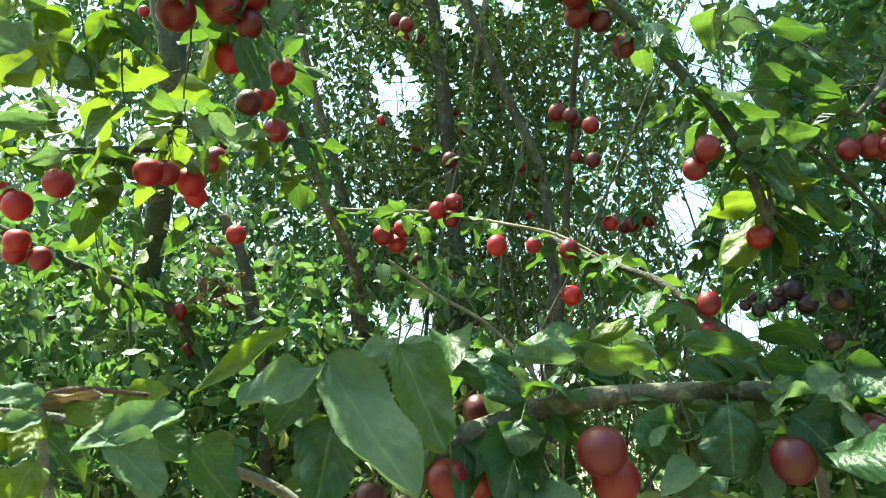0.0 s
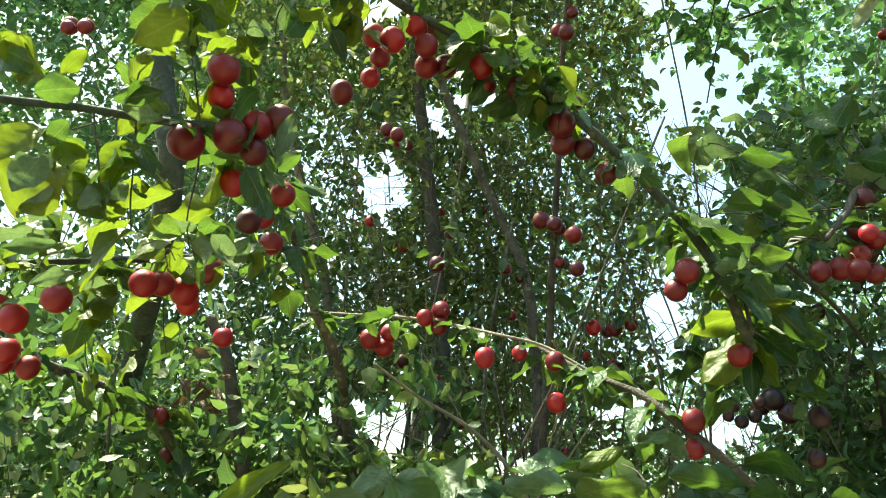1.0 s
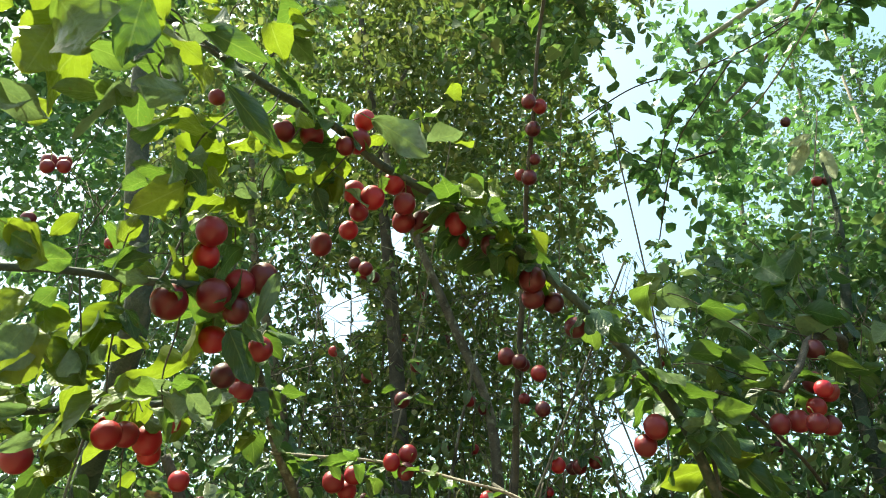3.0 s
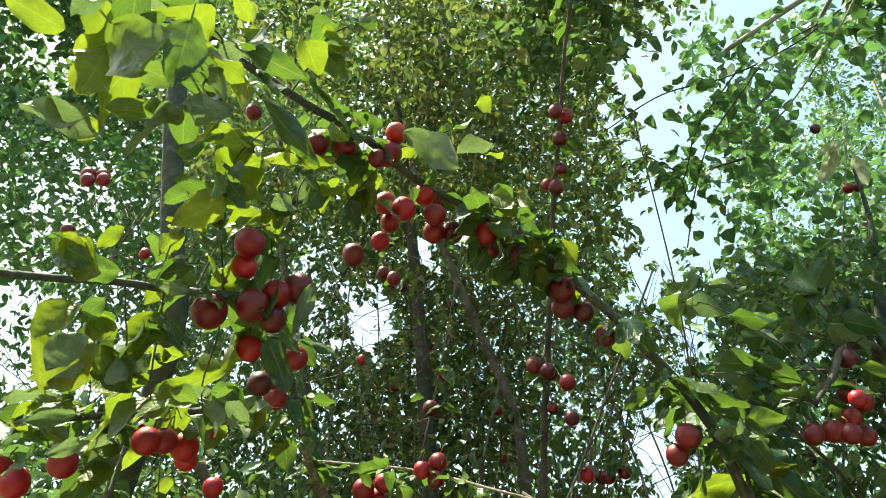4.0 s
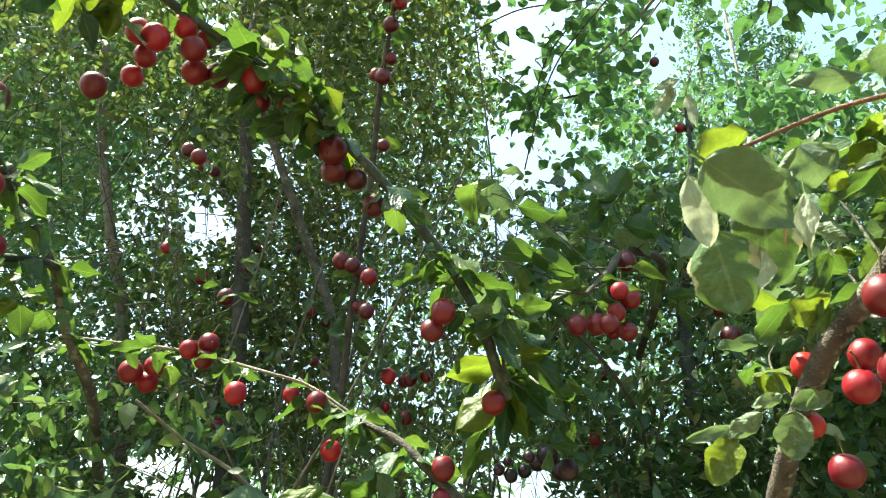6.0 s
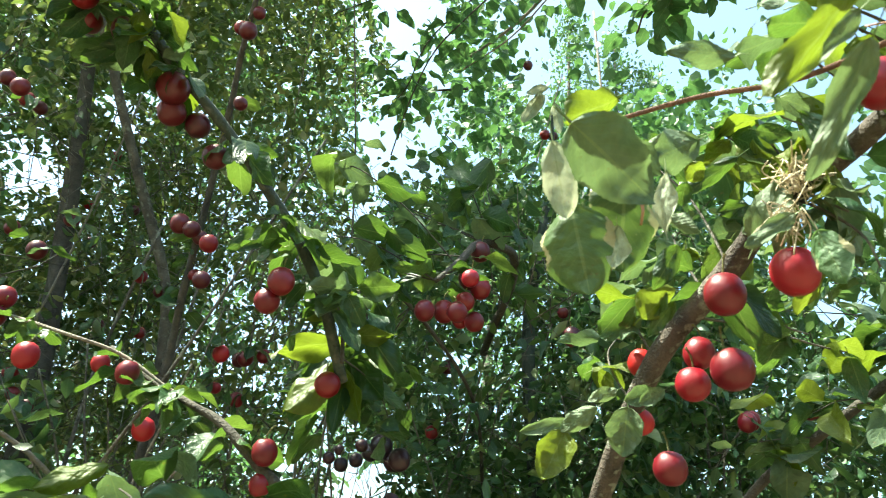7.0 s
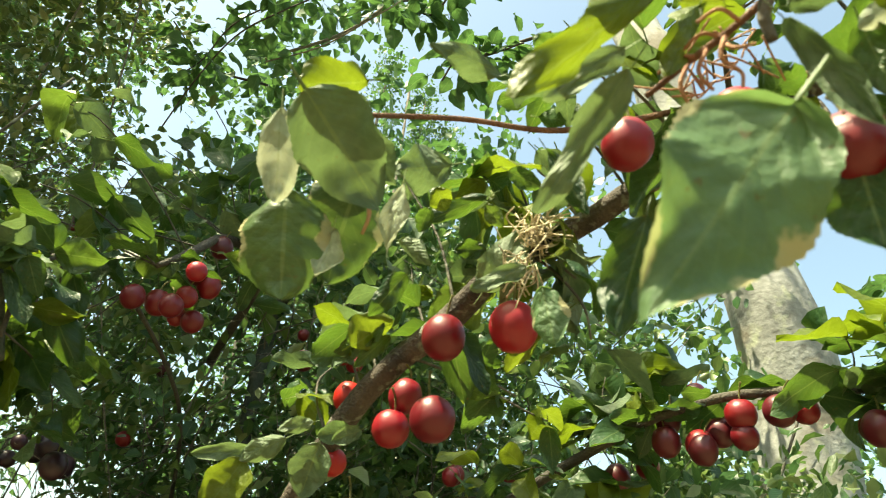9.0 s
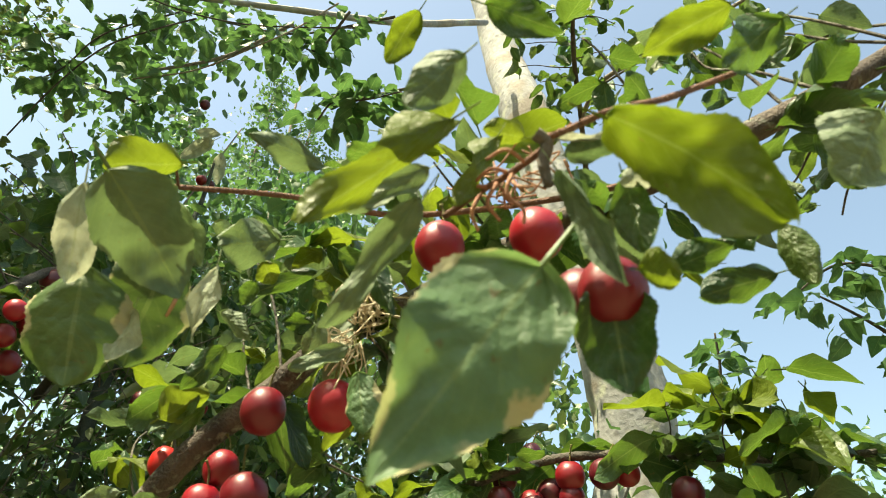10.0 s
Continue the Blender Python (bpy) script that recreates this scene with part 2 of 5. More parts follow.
def tube_data(line, radii, sides, lump=0.12):
    """Vertices and faces of a tapering limb with uneven bark along a line."""
    verts, faces = [], []
    side = Vector((0.31, 0.52, 0.8))
    for n, (p, r) in enumerate(zip(line, radii)):
        ahead = (line[min(n + 1, len(line) - 1)] - line[max(n - 1, 0)]).normalized()
        side = (side - ahead * side.dot(ahead)).normalized()
        other = ahead.cross(side)
        for k in range(sides):
            a = 2 * math.pi * k / sides
            way = side * math.cos(a) + other * math.sin(a)
            swell = 1 + lump * noise.noise(p * 45 + way * 1.3) + lump * 1.4 * max(0, noise.noise(p * 17))
            verts.append(p + way * r * swell)
    for n in range(len(line) - 1):
        for k in range(sides):
            a, b = n * sides + k, n * sides + (k + 1) % sides
            faces.append((a, b, b + sides, a + sides))
    faces.append(tuple(range(sides))[::-1])
    faces.append(tuple(range(len(verts) - sides, len(verts))))
    return verts, faces


def limb(name, points, r0, r1, mat, parent=None, sides=9, steps=8):
    line = spline(points, steps)
    radii = [r0 + (r1 - r0) * n / (len(line) - 1) for n in range(len(line))]
    ob = link_mesh(name, *tube_data(line, radii, sides), mat, parent)
    return ob, line


def tree(name, base, label, category="tree", group=""):
    ob = new(name)
    ob.location = base
    ob.empty_display_size = 0.1
    bpy.context.view_layer.update()
    return tagged(ob, label, category, group)


def adopt(ob, parent):
    """Hangs a part, built in world places, under its thing."""
    ob.parent = parent
    ob.matrix_parent_inverse = Matrix.Translation(-Vector(parent.location))
    return ob


def blade(width, fold, droop, twist, rows=7, serrated=False, wave=0.05, phase=0.0, curl=0.0, columns=4, belly=0.66, point=0.9, crease=0.008):
    """A leaf blade of length 1 along +y, its midrib at x = 0: vertices, faces and uvs."""
    verts, faces, uvs = [], [], []
    top = belly / (belly + point)
    most = top ** belly * (1 - top) ** point
    for n in range(rows + 1):
        v = n / rows
        half = 0.5 * width * max(0.012, v ** belly * (1 - v) ** point / most)
        if serrated and 0 < n < rows:
            half *= 1.01 if n % 2 else 0.975
        z = -droop * v * v + 0.05 * math.sin(4 * v + phase)
        tilt = twist * (v - 0.3)
        for k in range(columns + 1):
            u = 2 * k / columns - 1
            uneven = 1 + 0.07 * math.sin(7 * v + phase + 2.1 * u) + 0.05 * math.sin(17 * v + 3 * phase + u)
            x = u * half * uneven
            lift = fold * abs(x) + wave * math.sin(8 * v + 2.2 * u + phase) * u * u * width
            lift += curl * half * abs(u) ** 3 * (1 + 0.6 * math.sin(3 * v + phase + u))
            lift += crease * math.sin(44 * (v - 0.35 * abs(x)) + phase) * abs(u) * (1 - abs(u)) * 2
            lift += 0.03 * noise.noise(Vector((x * 7, v * 6, phase)))
            verts.append((x * (1 - 0.25 * abs(curl) * u * u), v - 0.12 * droop * v * v, z + lift + tilt * x))
            uvs.append((0.5 + u * 0.5, v))
    for n in range(rows):
        for k in range(columns):
            a = n * (columns + 1) + k
            faces.append((a, a + 1, a + columns + 2, a + columns + 1))
    return verts, faces, uvs


rng = random.Random(7)
BLADES = [blade(rng.uniform(0.5, 0.66), rng.uniform(0.05, 0.5), rng.uniform(-0.08, 0.5), rng.uniform(-0.9, 0.9), 9, True, rng.uniform(0.06, 0.2), rng.uniform(0, 6.3), rng.uniform(-0.5, 0.5), 4, rng.uniform(0.55, 0.8), rng.uniform(0.7, 1.0)) for k in range(14)]
# finer blades, with toothed edges and sunken veins, for the leaves that hang close by
BLADES += [blade(rng.uniform(0.55, 0.63), rng.uniform(0.05, 0.35), rng.uniform(0.05, 0.4), rng.uniform(-0.6, 0.6), 36, True, rng.uniform(0.1, 0.22), rng.uniform(0, 6.3), rng.uniform(-0.6, 0.5), 12, rng.uniform(0.5, 0.72), rng.uniform(0.62, 0.85), 0.007) for k in range(8)]
BLADES += [blade(0.6, 0.1, 0.1, 0.2, 40, True, 0.12, 1.9, -0.15, 14, 0.52, 1.0, 0.006)]
# broad poplar leaves, widest near the stalk and drawn out to a point
BLADES += [blade(rng.uniform(0.62, 0.74), rng.uniform(0.0, 0.3), rng.uniform(-0.05, 0.3), rng.uniform(-0.5, 0.5), 9, True, rng.uniform(0.03, 0.1), rng.uniform(0, 6.3), rng.uniform(-0.3, 0.3), 4, 0.42, 0.95) for k in range(6)]
# a blunt, broad blade
BLADES += [blade(0.6, 0.16, 0.3, 0.25, 36, True, 0.16, 1.1, -0.35, 12, 0.4, 0.52, 0.01)]
LEAF_MESHES = {}


def leaf_mesh(k, mat):
    if (k, mat.name) not in LEAF_MESHES:
        vs, fs, us = BLADES[k]
        # a short petiole joins the blade
        n = len(vs)
        stem = [(-0.009, -0.2, 0.0), (0.009, -0.2, 0.0), (0.012, 0.02, 0.0), (-0.012, 0.02, 0.0), (0.0, -0.2, 0.016), (0.0, 0.02, 0.016)]
        me = bpy.data.meshes.new("leaf")
        me.from_pydata(vs + stem, [], fs + [(n, n + 1, n + 2, n + 3), (n, n + 3, n + 5, n + 4), (n + 1, n + 4, n + 5, n + 2)])
        me.materials.append(mat)
        me.shade_smooth()
        layer = me.uv_layers.new(name="UVMap")
        alluv = us + [(0.5, 0.0)] * 6
        for loop in me.loops:
            layer.data[loop.index].uv = alluv[loop.vertex_index]
        LEAF_MESHES[(k, mat.name)] = me
    return LEAF_MESHES[(k, mat.name)]


def leaf_pose(base, tip, roll):
    """A leaf's pose from its base to its tip; roll 0 turns its upper side to the sky."""
    base, tip = Vector(base), Vector(tip)
    y = (tip - base).normalized()
    up = Vector((0, 0, 1)) - y * y.z
    up = up.normalized() if up.length > 0.02 else Vector((1, 0, 0))
    z = (Matrix.Rotation(radians(roll), 3, y) @ up).normalized()
    x = y.cross(z)
    m = Matrix((x, y, z)).transposed().to_4x4()
    m.translation = base
    return m, (tip - base).length


def leaf(parent, base, tip, width, roll=0.0, mat=None, k=None, holder=None, fine=False):
    """One leaf, a part of the branch that carries it."""
    if k is None:
        k = 23 + rng.randrange(6) if mat is LEAF_ROUND else 14 + rng.randrange(8) if fine else rng.randrange(14)
    m, length = leaf_pose(base, tip, roll)
    ob = new("leaf", leaf_mesh(k, mat or LEAF))
    ob.parent = parent
    ob.matrix_parent_inverse = Matrix.Translation(-Vector(holder.location)) if holder else Matrix()
    own = 0.59
    ob.matrix_basis = m @ Matrix.Diagonal((width / own, length, (width / own + length) / 2, 1))
    return ob


def sprig(parent, holder, line, count, size, spread=1.0, start=0.0, mats=(None,), hang=0.35, seed=1):
    """Leaves in tufts along a branch, each with its own tilt."""
    r = random.Random(seed)
    n = 0
    while n < count:
        at = line[int(r.uniform(start, 0.999) * len(line))]
        tuft = min(count - n, r.randint(2, 5))
        turn = r.uniform(0, 6.28)
        for j in range(tuft):
            a = turn + j * 2.4 + r.uniform(-0.4, 0.4)
            way = Vector((math.cos(a), math.sin(a), r.uniform(-hang - 0.5, 0.55 - hang))).normalized()
            long = size * r.uniform(0.65, 1.25)
            base = Vector(at) + way * r.uniform(0.006, 0.02) * spread
            leaf(parent, base, base + way * long, long * r.uniform(0.5, 0.66), r.uniform(-45, 45), r.choice(mats), None, holder)
            n += 1


def spray(parent, line, centre, radius, count, size, mats=(None,), hang=0.4, seed=1, twig=None):
    """A leafy side twig: it grows from the branch to the place given and ends in a tuft of leaves."""
    r = random.Random(seed)
    centre = Vector(centre)
    root = min(line, key=lambda p: (Vector(p) - centre).length)
    reach = centre - root
    mid = root + reach * 0.5 + Vector((r.uniform(-0.06, 0.06), r.uniform(-0.06, 0.06), 0.03)) * reach.length
    end = centre + (reach.normalized() + Vector((r.uniform(-0.5, 0.5), r.uniform(-0.5, 0.5), -hang))).normalized() * radius * 0.5
    ob, shoot = limb("twig", (root, mid, centre, end), 0.001, 0.0006, twig or BARK_DARK, None, 6, 5)
    adopt(ob, parent.parent)
    shoot = shoot[len(shoot) * 2 // 5:]
    for n in range(count):
        at = Vector(r.choice(shoot)) + Vector([r.gauss(0, radius * 0.28) for _ in range(3)])
        a = r.uniform(0, 6.28)
        way = Vector((math.cos(a), math.sin(a), r.uniform(-hang - 0.6, 0.6 - hang))).normalized()
        long = size * r.uniform(0.65, 1.25)
        leaf(ob, at, at + way * long, long * r.uniform(0.52, 0.7), r.uniform(-55, 55), r.choice(mats))


# a small leaf for the masses of foliage further off
SMALL = np.array(((0, 0, 0), (0, 0.5, -0.02), (0, 1, -0.16), (-0.26, 0.3, 0.08), (-0.22, 0.66, 0.04), (0.26, 0.3, 0.08), (0.22, 0.66, 0.04)))
SMALL_UV = np.array(((0.5, 0), (0.5, 0.5), (0.5, 1), (0, 0.3), (0.07, 0.66), (1, 0.3), (0.93, 0.66)))
SMALL_TRI = np.array(((0, 5, 1), (0, 1, 3), (5, 6, 1), (6, 2, 1), (1, 2, 4), (1, 4, 3)))


def foliage(name, places, ways, sizes, mat, parent, gen, round_leaf=False, tilt=0.9):
    """Many small leaves in one mesh: their places, the ways they point and their lengths."""
    n = len(places)
    y = ways / np.linalg.norm(ways, axis=1)[:, None]
    z = np.array((0, 0, 1.0)) + gen.normal(0, tilt, (n, 3))
    z -= y * (z * y).sum(1)[:, None]
    z /= np.linalg.norm(z, axis=1)[:, None]
    x = np.cross(y, z)
    turn = np.stack((x, y, z), 2)
    form = SMALL * np.array((1.5, 0.9, 1.0)) if round_leaf else SMALL
    stretch = np.stack((gen.uniform(0.65, 1.25, n), np.ones(n), gen.uniform(-1.0, 2.5, n)), 1)
    verts = np.einsum("nij,nkj->nki", turn, form[None] * (sizes[:, None] * stretch)[:, None, :]) + places[:, None, :]
    me = bpy.data.meshes.new(name)
    tris = (SMALL_TRI[None] + 7 * np.arange(n)[:, None, None]).reshape(-1)
    me.vertices.add(n * 7)
    me.vertices.foreach_set("co", verts.astype(np.float32).ravel())
    me.loops.add(len(tris))
    me.loops.foreach_set("vertex_index", tris.astype(np.int32))
    me.polygons.add(len(tris) // 3)
    me.polygons.foreach_set("loop_start", np.arange(0, len(tris), 3, dtype=np.int32))
    me.update(calc_edges=True)
    layer = me.uv_layers.new(name="UVMap")
    uv = np.tile(SMALL_UV, (n, 1))[tris]
    layer.data.foreach_set("uv", uv.astype(np.float32).ravel())
    me.materials.append(mat)
    me.shade_smooth()
    me.validate()
    ob = new(name, me)
    tagged(ob, kind="stuff")
    return adopt(ob, parent)


# ---- the ground ----
def ground():
    n = 60
    verts, faces = [], []
    for i in range(n + 1):
        for j in range(n + 1):
            x, y = ((2 * i / n - 1) ** 3) * 400, ((2 * j / n - 1) ** 3) * 400
            z = 0.05 * noise.noise(Vector((x, y, 0)) * 0.6) + 0.02 * noise.noise(Vector((x, y, 3)) * 2.4)
            verts.append((x, y, z))
    for i in range(n):
        for j in range(n):
            a = i * (n + 1) + j
            faces.append((a, a + n + 1, a + n + 2, a + 1))
    ob = link_mesh("ground", verts, faces, SOIL)
    tagged(ob, "brown orchard soil with dry grass under the trees", "ground", kind="structure")


ground()
EYE = Vector((0.25, 0.2, 1.8))   # the middle of the clearing from which the thicket opens

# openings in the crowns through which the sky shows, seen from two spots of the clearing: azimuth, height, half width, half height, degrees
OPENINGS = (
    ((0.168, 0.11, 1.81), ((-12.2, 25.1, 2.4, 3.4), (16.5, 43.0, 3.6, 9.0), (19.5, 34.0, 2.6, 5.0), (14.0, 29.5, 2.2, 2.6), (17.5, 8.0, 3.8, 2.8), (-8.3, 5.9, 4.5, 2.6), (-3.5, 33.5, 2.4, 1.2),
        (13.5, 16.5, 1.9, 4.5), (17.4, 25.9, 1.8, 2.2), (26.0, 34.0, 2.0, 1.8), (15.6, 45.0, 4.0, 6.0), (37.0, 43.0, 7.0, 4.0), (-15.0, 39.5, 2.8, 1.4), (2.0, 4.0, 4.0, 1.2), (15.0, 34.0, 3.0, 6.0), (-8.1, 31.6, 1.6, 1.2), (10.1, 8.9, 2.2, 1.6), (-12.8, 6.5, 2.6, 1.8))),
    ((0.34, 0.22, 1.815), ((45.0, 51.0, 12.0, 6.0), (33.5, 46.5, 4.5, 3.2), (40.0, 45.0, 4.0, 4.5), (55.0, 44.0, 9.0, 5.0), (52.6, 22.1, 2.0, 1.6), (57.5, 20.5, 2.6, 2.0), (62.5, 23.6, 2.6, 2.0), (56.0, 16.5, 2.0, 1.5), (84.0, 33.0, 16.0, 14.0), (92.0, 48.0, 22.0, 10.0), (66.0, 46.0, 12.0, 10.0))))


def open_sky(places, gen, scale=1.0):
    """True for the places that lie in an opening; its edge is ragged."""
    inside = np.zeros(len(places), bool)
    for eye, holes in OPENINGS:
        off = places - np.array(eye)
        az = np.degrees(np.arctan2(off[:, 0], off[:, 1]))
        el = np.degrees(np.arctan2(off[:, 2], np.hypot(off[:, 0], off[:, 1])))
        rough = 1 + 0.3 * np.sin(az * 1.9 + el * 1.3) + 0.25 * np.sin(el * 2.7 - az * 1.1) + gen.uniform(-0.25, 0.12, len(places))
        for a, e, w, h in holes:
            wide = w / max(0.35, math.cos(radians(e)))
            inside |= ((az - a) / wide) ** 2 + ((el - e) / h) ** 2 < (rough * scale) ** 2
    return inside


def clump_leaves(gen, centres, per, radius, size):
    """Leaves gathered in loose sprays round the centres."""
    n = len(centres) * per
    axis = gen.normal(0, 1, (len(centres), 3)) * (1, 1, 0.6)
    axis /= np.linalg.norm(axis, axis=1)[:, None]
    along = gen.uniform(-1, 1, (len(centres), per, 1)) * radius
    places = centres[:, None, :] + axis[:, None, :] * along + gen.normal(0, radius * 0.22, (len(centres), per, 3))
    ways = axis[:, None, :] * 0.4 + gen.normal(0, 0.7, (len(centres), per, 3)) + np.array((0, 0, -0.35))
    sizes = np.clip(gen.lognormal(-0.17, 0.3, n), 0.4, 1.4) * size
    return places.reshape(-1, 3), ways.reshape(-1, 3), sizes


def polar(az, el, d):
    a, e = np.radians(az), np.radians(el)
    return np.stack((np.sin(a) * np.cos(e) * d, np.cos(a) * np.cos(e) * d, np.sin(e) * d), -1) + np.array(EYE)


def shrub_mass(seed, az, el, depth, clumps, per, radius, size, parent, mat, name="foliage", round_leaf=False, keep=1.0):
    """A body of foliage between two bearings, two heights and two distances from the clearing."""
    gen = np.random.default_rng(seed)
    if depth[0] < 3.5:
        clumps, size = int(clumps * 1.5), size * 0.84
    many = int(clumps * 1.75)
    d = (gen.uniform(depth[0] ** 3, depth[1] ** 3, many)) ** (1 / 3)
    centres = polar(gen.uniform(*az, many), gen.uniform(*el, many), d)
    # boughs bear leaves in uneven masses, with hollows between them
    pitch = 4.2 / (depth[0] + depth[1])
    dense = np.array([noise.noise(Vector(c) * pitch * 3.4) + 0.5 * noise.noise(Vector(c) * pitch * 8.0) for c in centres])
    centres = centres[dense + gen.normal(0, 0.12, many) > np.quantile(dense, 0.43)]
    places, ways, sizes = clump_leaves(gen, centres, per, radius, size)
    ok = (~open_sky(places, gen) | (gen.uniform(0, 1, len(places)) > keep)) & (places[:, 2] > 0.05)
    ob = foliage(name, places[ok], ways[ok], sizes[ok], mat, parent, gen, round_leaf)
    return ob


# ---- plums ----
def plum_mesh(k, skin):
    """A fruit of diameter 1, hung from its stalk at the top, with the shallow seam down one side."""
    bm = bmesh.new()
    bmesh.ops.create_uvsphere(bm, u_segments=24, v_segments=16, radius=0.5)
    r = random.Random(k)
    tall = r.uniform(1.0, 1.12)
    for v in bm.verts:
        a = math.atan2(v.co.y, v.co.x)
        ring = math.hypot(v.co.x, v.co.y) * 2
        seam = 1 - 0.05 * math.exp(-(a / 0.22) ** 2) * ring
        v.co.x, v.co.y = v.co.x * seam, v.co.y * seam
        v.co.z *= tall
        v.co.z -= 0.07 * math.exp(-(ring / 0.28) ** 2) * (1 if v.co.z > 0 else -0.25)
        v.co += v.co.normalized() * 0.012 * noise.noise(v.co * 3 + Vector((k, 0, 0)))
    me = bpy.data.meshes.new("plum")
    bm.to_mesh(me)
    bm.free()
    me.materials.append(skin)
    me.shade_smooth()
    return me


def stalk_mesh(k):
    r = random.Random(k + 50)
    lean = Vector((r.uniform(-0.3, 0.3), r.uniform(-0.3, 0.3), 0))
    line = spline([Vector((0, 0, 0.44)), Vector((0, 0, 0.62)) + lean * 0.15, Vector((0, 0, 0.85)) + lean * 0.5, Vector((0, 0, 1.0)) + lean], 3)
    verts, faces = tube_data(line, [0.03] * (len(line) - 1) + [0.05], 6, 0.05)
    me = bpy.data.meshes.new("stalk")
    me.from_pydata(verts, [], faces)
    me.materials.append(STALK)
    me.shade_smooth()
    return me


PLUMS = {True: [plum_mesh(k, PLUM) for k in range(5)], False: [plum_mesh(k, PLUM_DARK) for k in range(5)], None: [plum_mesh(k, PLUM_BLACK) for k in range(5)]}
STALKS = [stalk_mesh(k) for k in range(5)]
fruit_rng = random.Random(3)
RIPE = "ripe red cherry plum with waxy bloom on a thin stalk"
DARK = "wine-red cherry plum, skin darkened for the shade of the leaves"
BLACK = "cherry plum in deep shade, skin coloured near-black as a silhouette"
SMALL_FRUIT = "small red cherry plum far back in the thicket"


def plums(group, label, *fruits):
    """Fruits by place and diameter, each one a thing with its stalk."""
    for x, y, z, size in fruits:
        k = fruit_rng.randrange(5)
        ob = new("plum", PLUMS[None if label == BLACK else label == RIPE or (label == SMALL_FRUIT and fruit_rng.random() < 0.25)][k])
        ob.matrix_basis = pose(x, y, z, fruit_rng.uniform(-14, 14), fruit_rng.uniform(-14, 14), fruit_rng.uniform(0, 360)) @ Matrix.Scale(size, 4)
        tagged(ob, label, "plum", group)
        stem = new("stalk", STALKS[k])
        stem.parent = ob


# ---- the arching plum tree ahead ----
A = tree("plum_tree", (0.15, 1.7, 0), "fruiting cherry plum tree with upright stems and arching boughs", "tree", "plum trees")


def bough(owner, points, r0, r1, mat=BARK, sides=9, name="branch"):
    ob, line = limb(name, points, r0, r1, mat, None, sides)
    adopt(ob, owner)
    return ob, line


arch, arch_line = bough(A, ((-0.196, 0.537, 2.355), (-0.131, 0.577, 2.332), (-0.068, 0.615, 2.314), (-0.005, 0.643, 2.295), (0.041, 0.681, 2.279), (0.09, 0.71, 2.269), (0.141, 0.726, 2.252),
    (0.187, 0.732, 2.227), (0.213, 0.743, 2.207), (0.274, 0.777, 2.175), (0.326, 0.798, 2.134), (0.369, 0.815, 2.094), (0.398, 0.83, 2.057), (0.443, 0.877, 1.99)), 0.0042, 0.0058, BARK_GREEN)
sprig(arch, None, arch_line, 110, 0.043, seed=11)
plums("plums on the arching bough", RIPE, (-0.051, 0.632, 2.272, 0.025), (-0.025, 0.647, 2.282, 0.026), (0.025, 0.658, 2.317, 0.024), (0.013, 0.644, 2.268, 0.02), (0.02, 0.665, 2.293, 0.029),
    (0.015, 0.715, 2.261, 0.026), (0.04, 0.697, 2.242, 0.027), (0.06, 0.705, 2.27, 0.025), (0.02, 0.736, 2.249, 0.023), (0.075, 0.703, 2.241, 0.025),
    (0.01, 0.747, 2.23, 0.022))
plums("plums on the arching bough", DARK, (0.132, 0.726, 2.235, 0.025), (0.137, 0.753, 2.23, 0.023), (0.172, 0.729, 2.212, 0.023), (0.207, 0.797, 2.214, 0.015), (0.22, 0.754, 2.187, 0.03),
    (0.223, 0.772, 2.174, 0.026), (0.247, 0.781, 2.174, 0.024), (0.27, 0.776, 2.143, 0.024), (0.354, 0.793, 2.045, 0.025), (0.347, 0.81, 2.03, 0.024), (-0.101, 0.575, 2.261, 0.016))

# the upright stem with two side branches
stem_one, stem_line = bough(A, ((-0.066, 1.458, 1.793), (-0.088, 1.345, 1.919), (-0.095, 1.225, 2.012), (-0.127, 1.147, 2.078), (-0.14, 1.069, 2.138), (-0.135, 0.951, 2.153), (-0.14, 0.878, 2.178)), 0.009, 0.0045, BARK)
sprig(stem_one, None, stem_line, 36, 0.042, seed=12)
dry, dry_line = bough(A, ((-0.133, 1.147, 2.071), (-0.045, 1.128, 2.067), (0.029, 1.102, 2.061), (0.099, 1.072, 2.047), (0.165, 1.019, 2.024), (0.224, 1.001, 2.009), (0.28, 0.982, 1.978), (0.311, 0.961, 1.959)), 0.0024, 0.0018, BARK_PALE)
sprig(dry, None, dry_line, 24, 0.04, seed=13)
thick, thick_line = bough(A, ((0.62, 1.25, 0.0), (0.6, 1.2, 0.8), (0.51, 0.964, 1.781), (0.426, 0.906, 1.867), (0.38, 0.915, 1.905), (0.339, 0.938, 1.943), (0.308, 0.961, 1.96), (0.255, 1.022, 1.996), (0.205, 1.096, 2.041)), 0.008, 0.0024, BARK_DARK)
sprig(thick, None, thick_line, 26, 0.042, start=0.4, seed=24)
plums("plums on the pale twig", RIPE, (0.06, 1.066, 2.053, 0.024), (0.081, 1.075, 2.068, 0.027), (0.081, 1.071, 2.043, 0.024), (-0.037, 1.179, 2.043, 0.034), (-0.007, 1.181, 2.056, 0.03), (-0.018, 1.205, 2.037, 0.031),
    (0.153, 0.929, 1.971, 0.024), (0.239, 0.975, 1.984, 0.024), (0.262, 1.21, 1.973, 0.03), (0.198, 1.102, 2.021, 0.022), (0.384, 0.901, 1.914, 0.025), (0.388, 0.915, 1.886, 0.022))
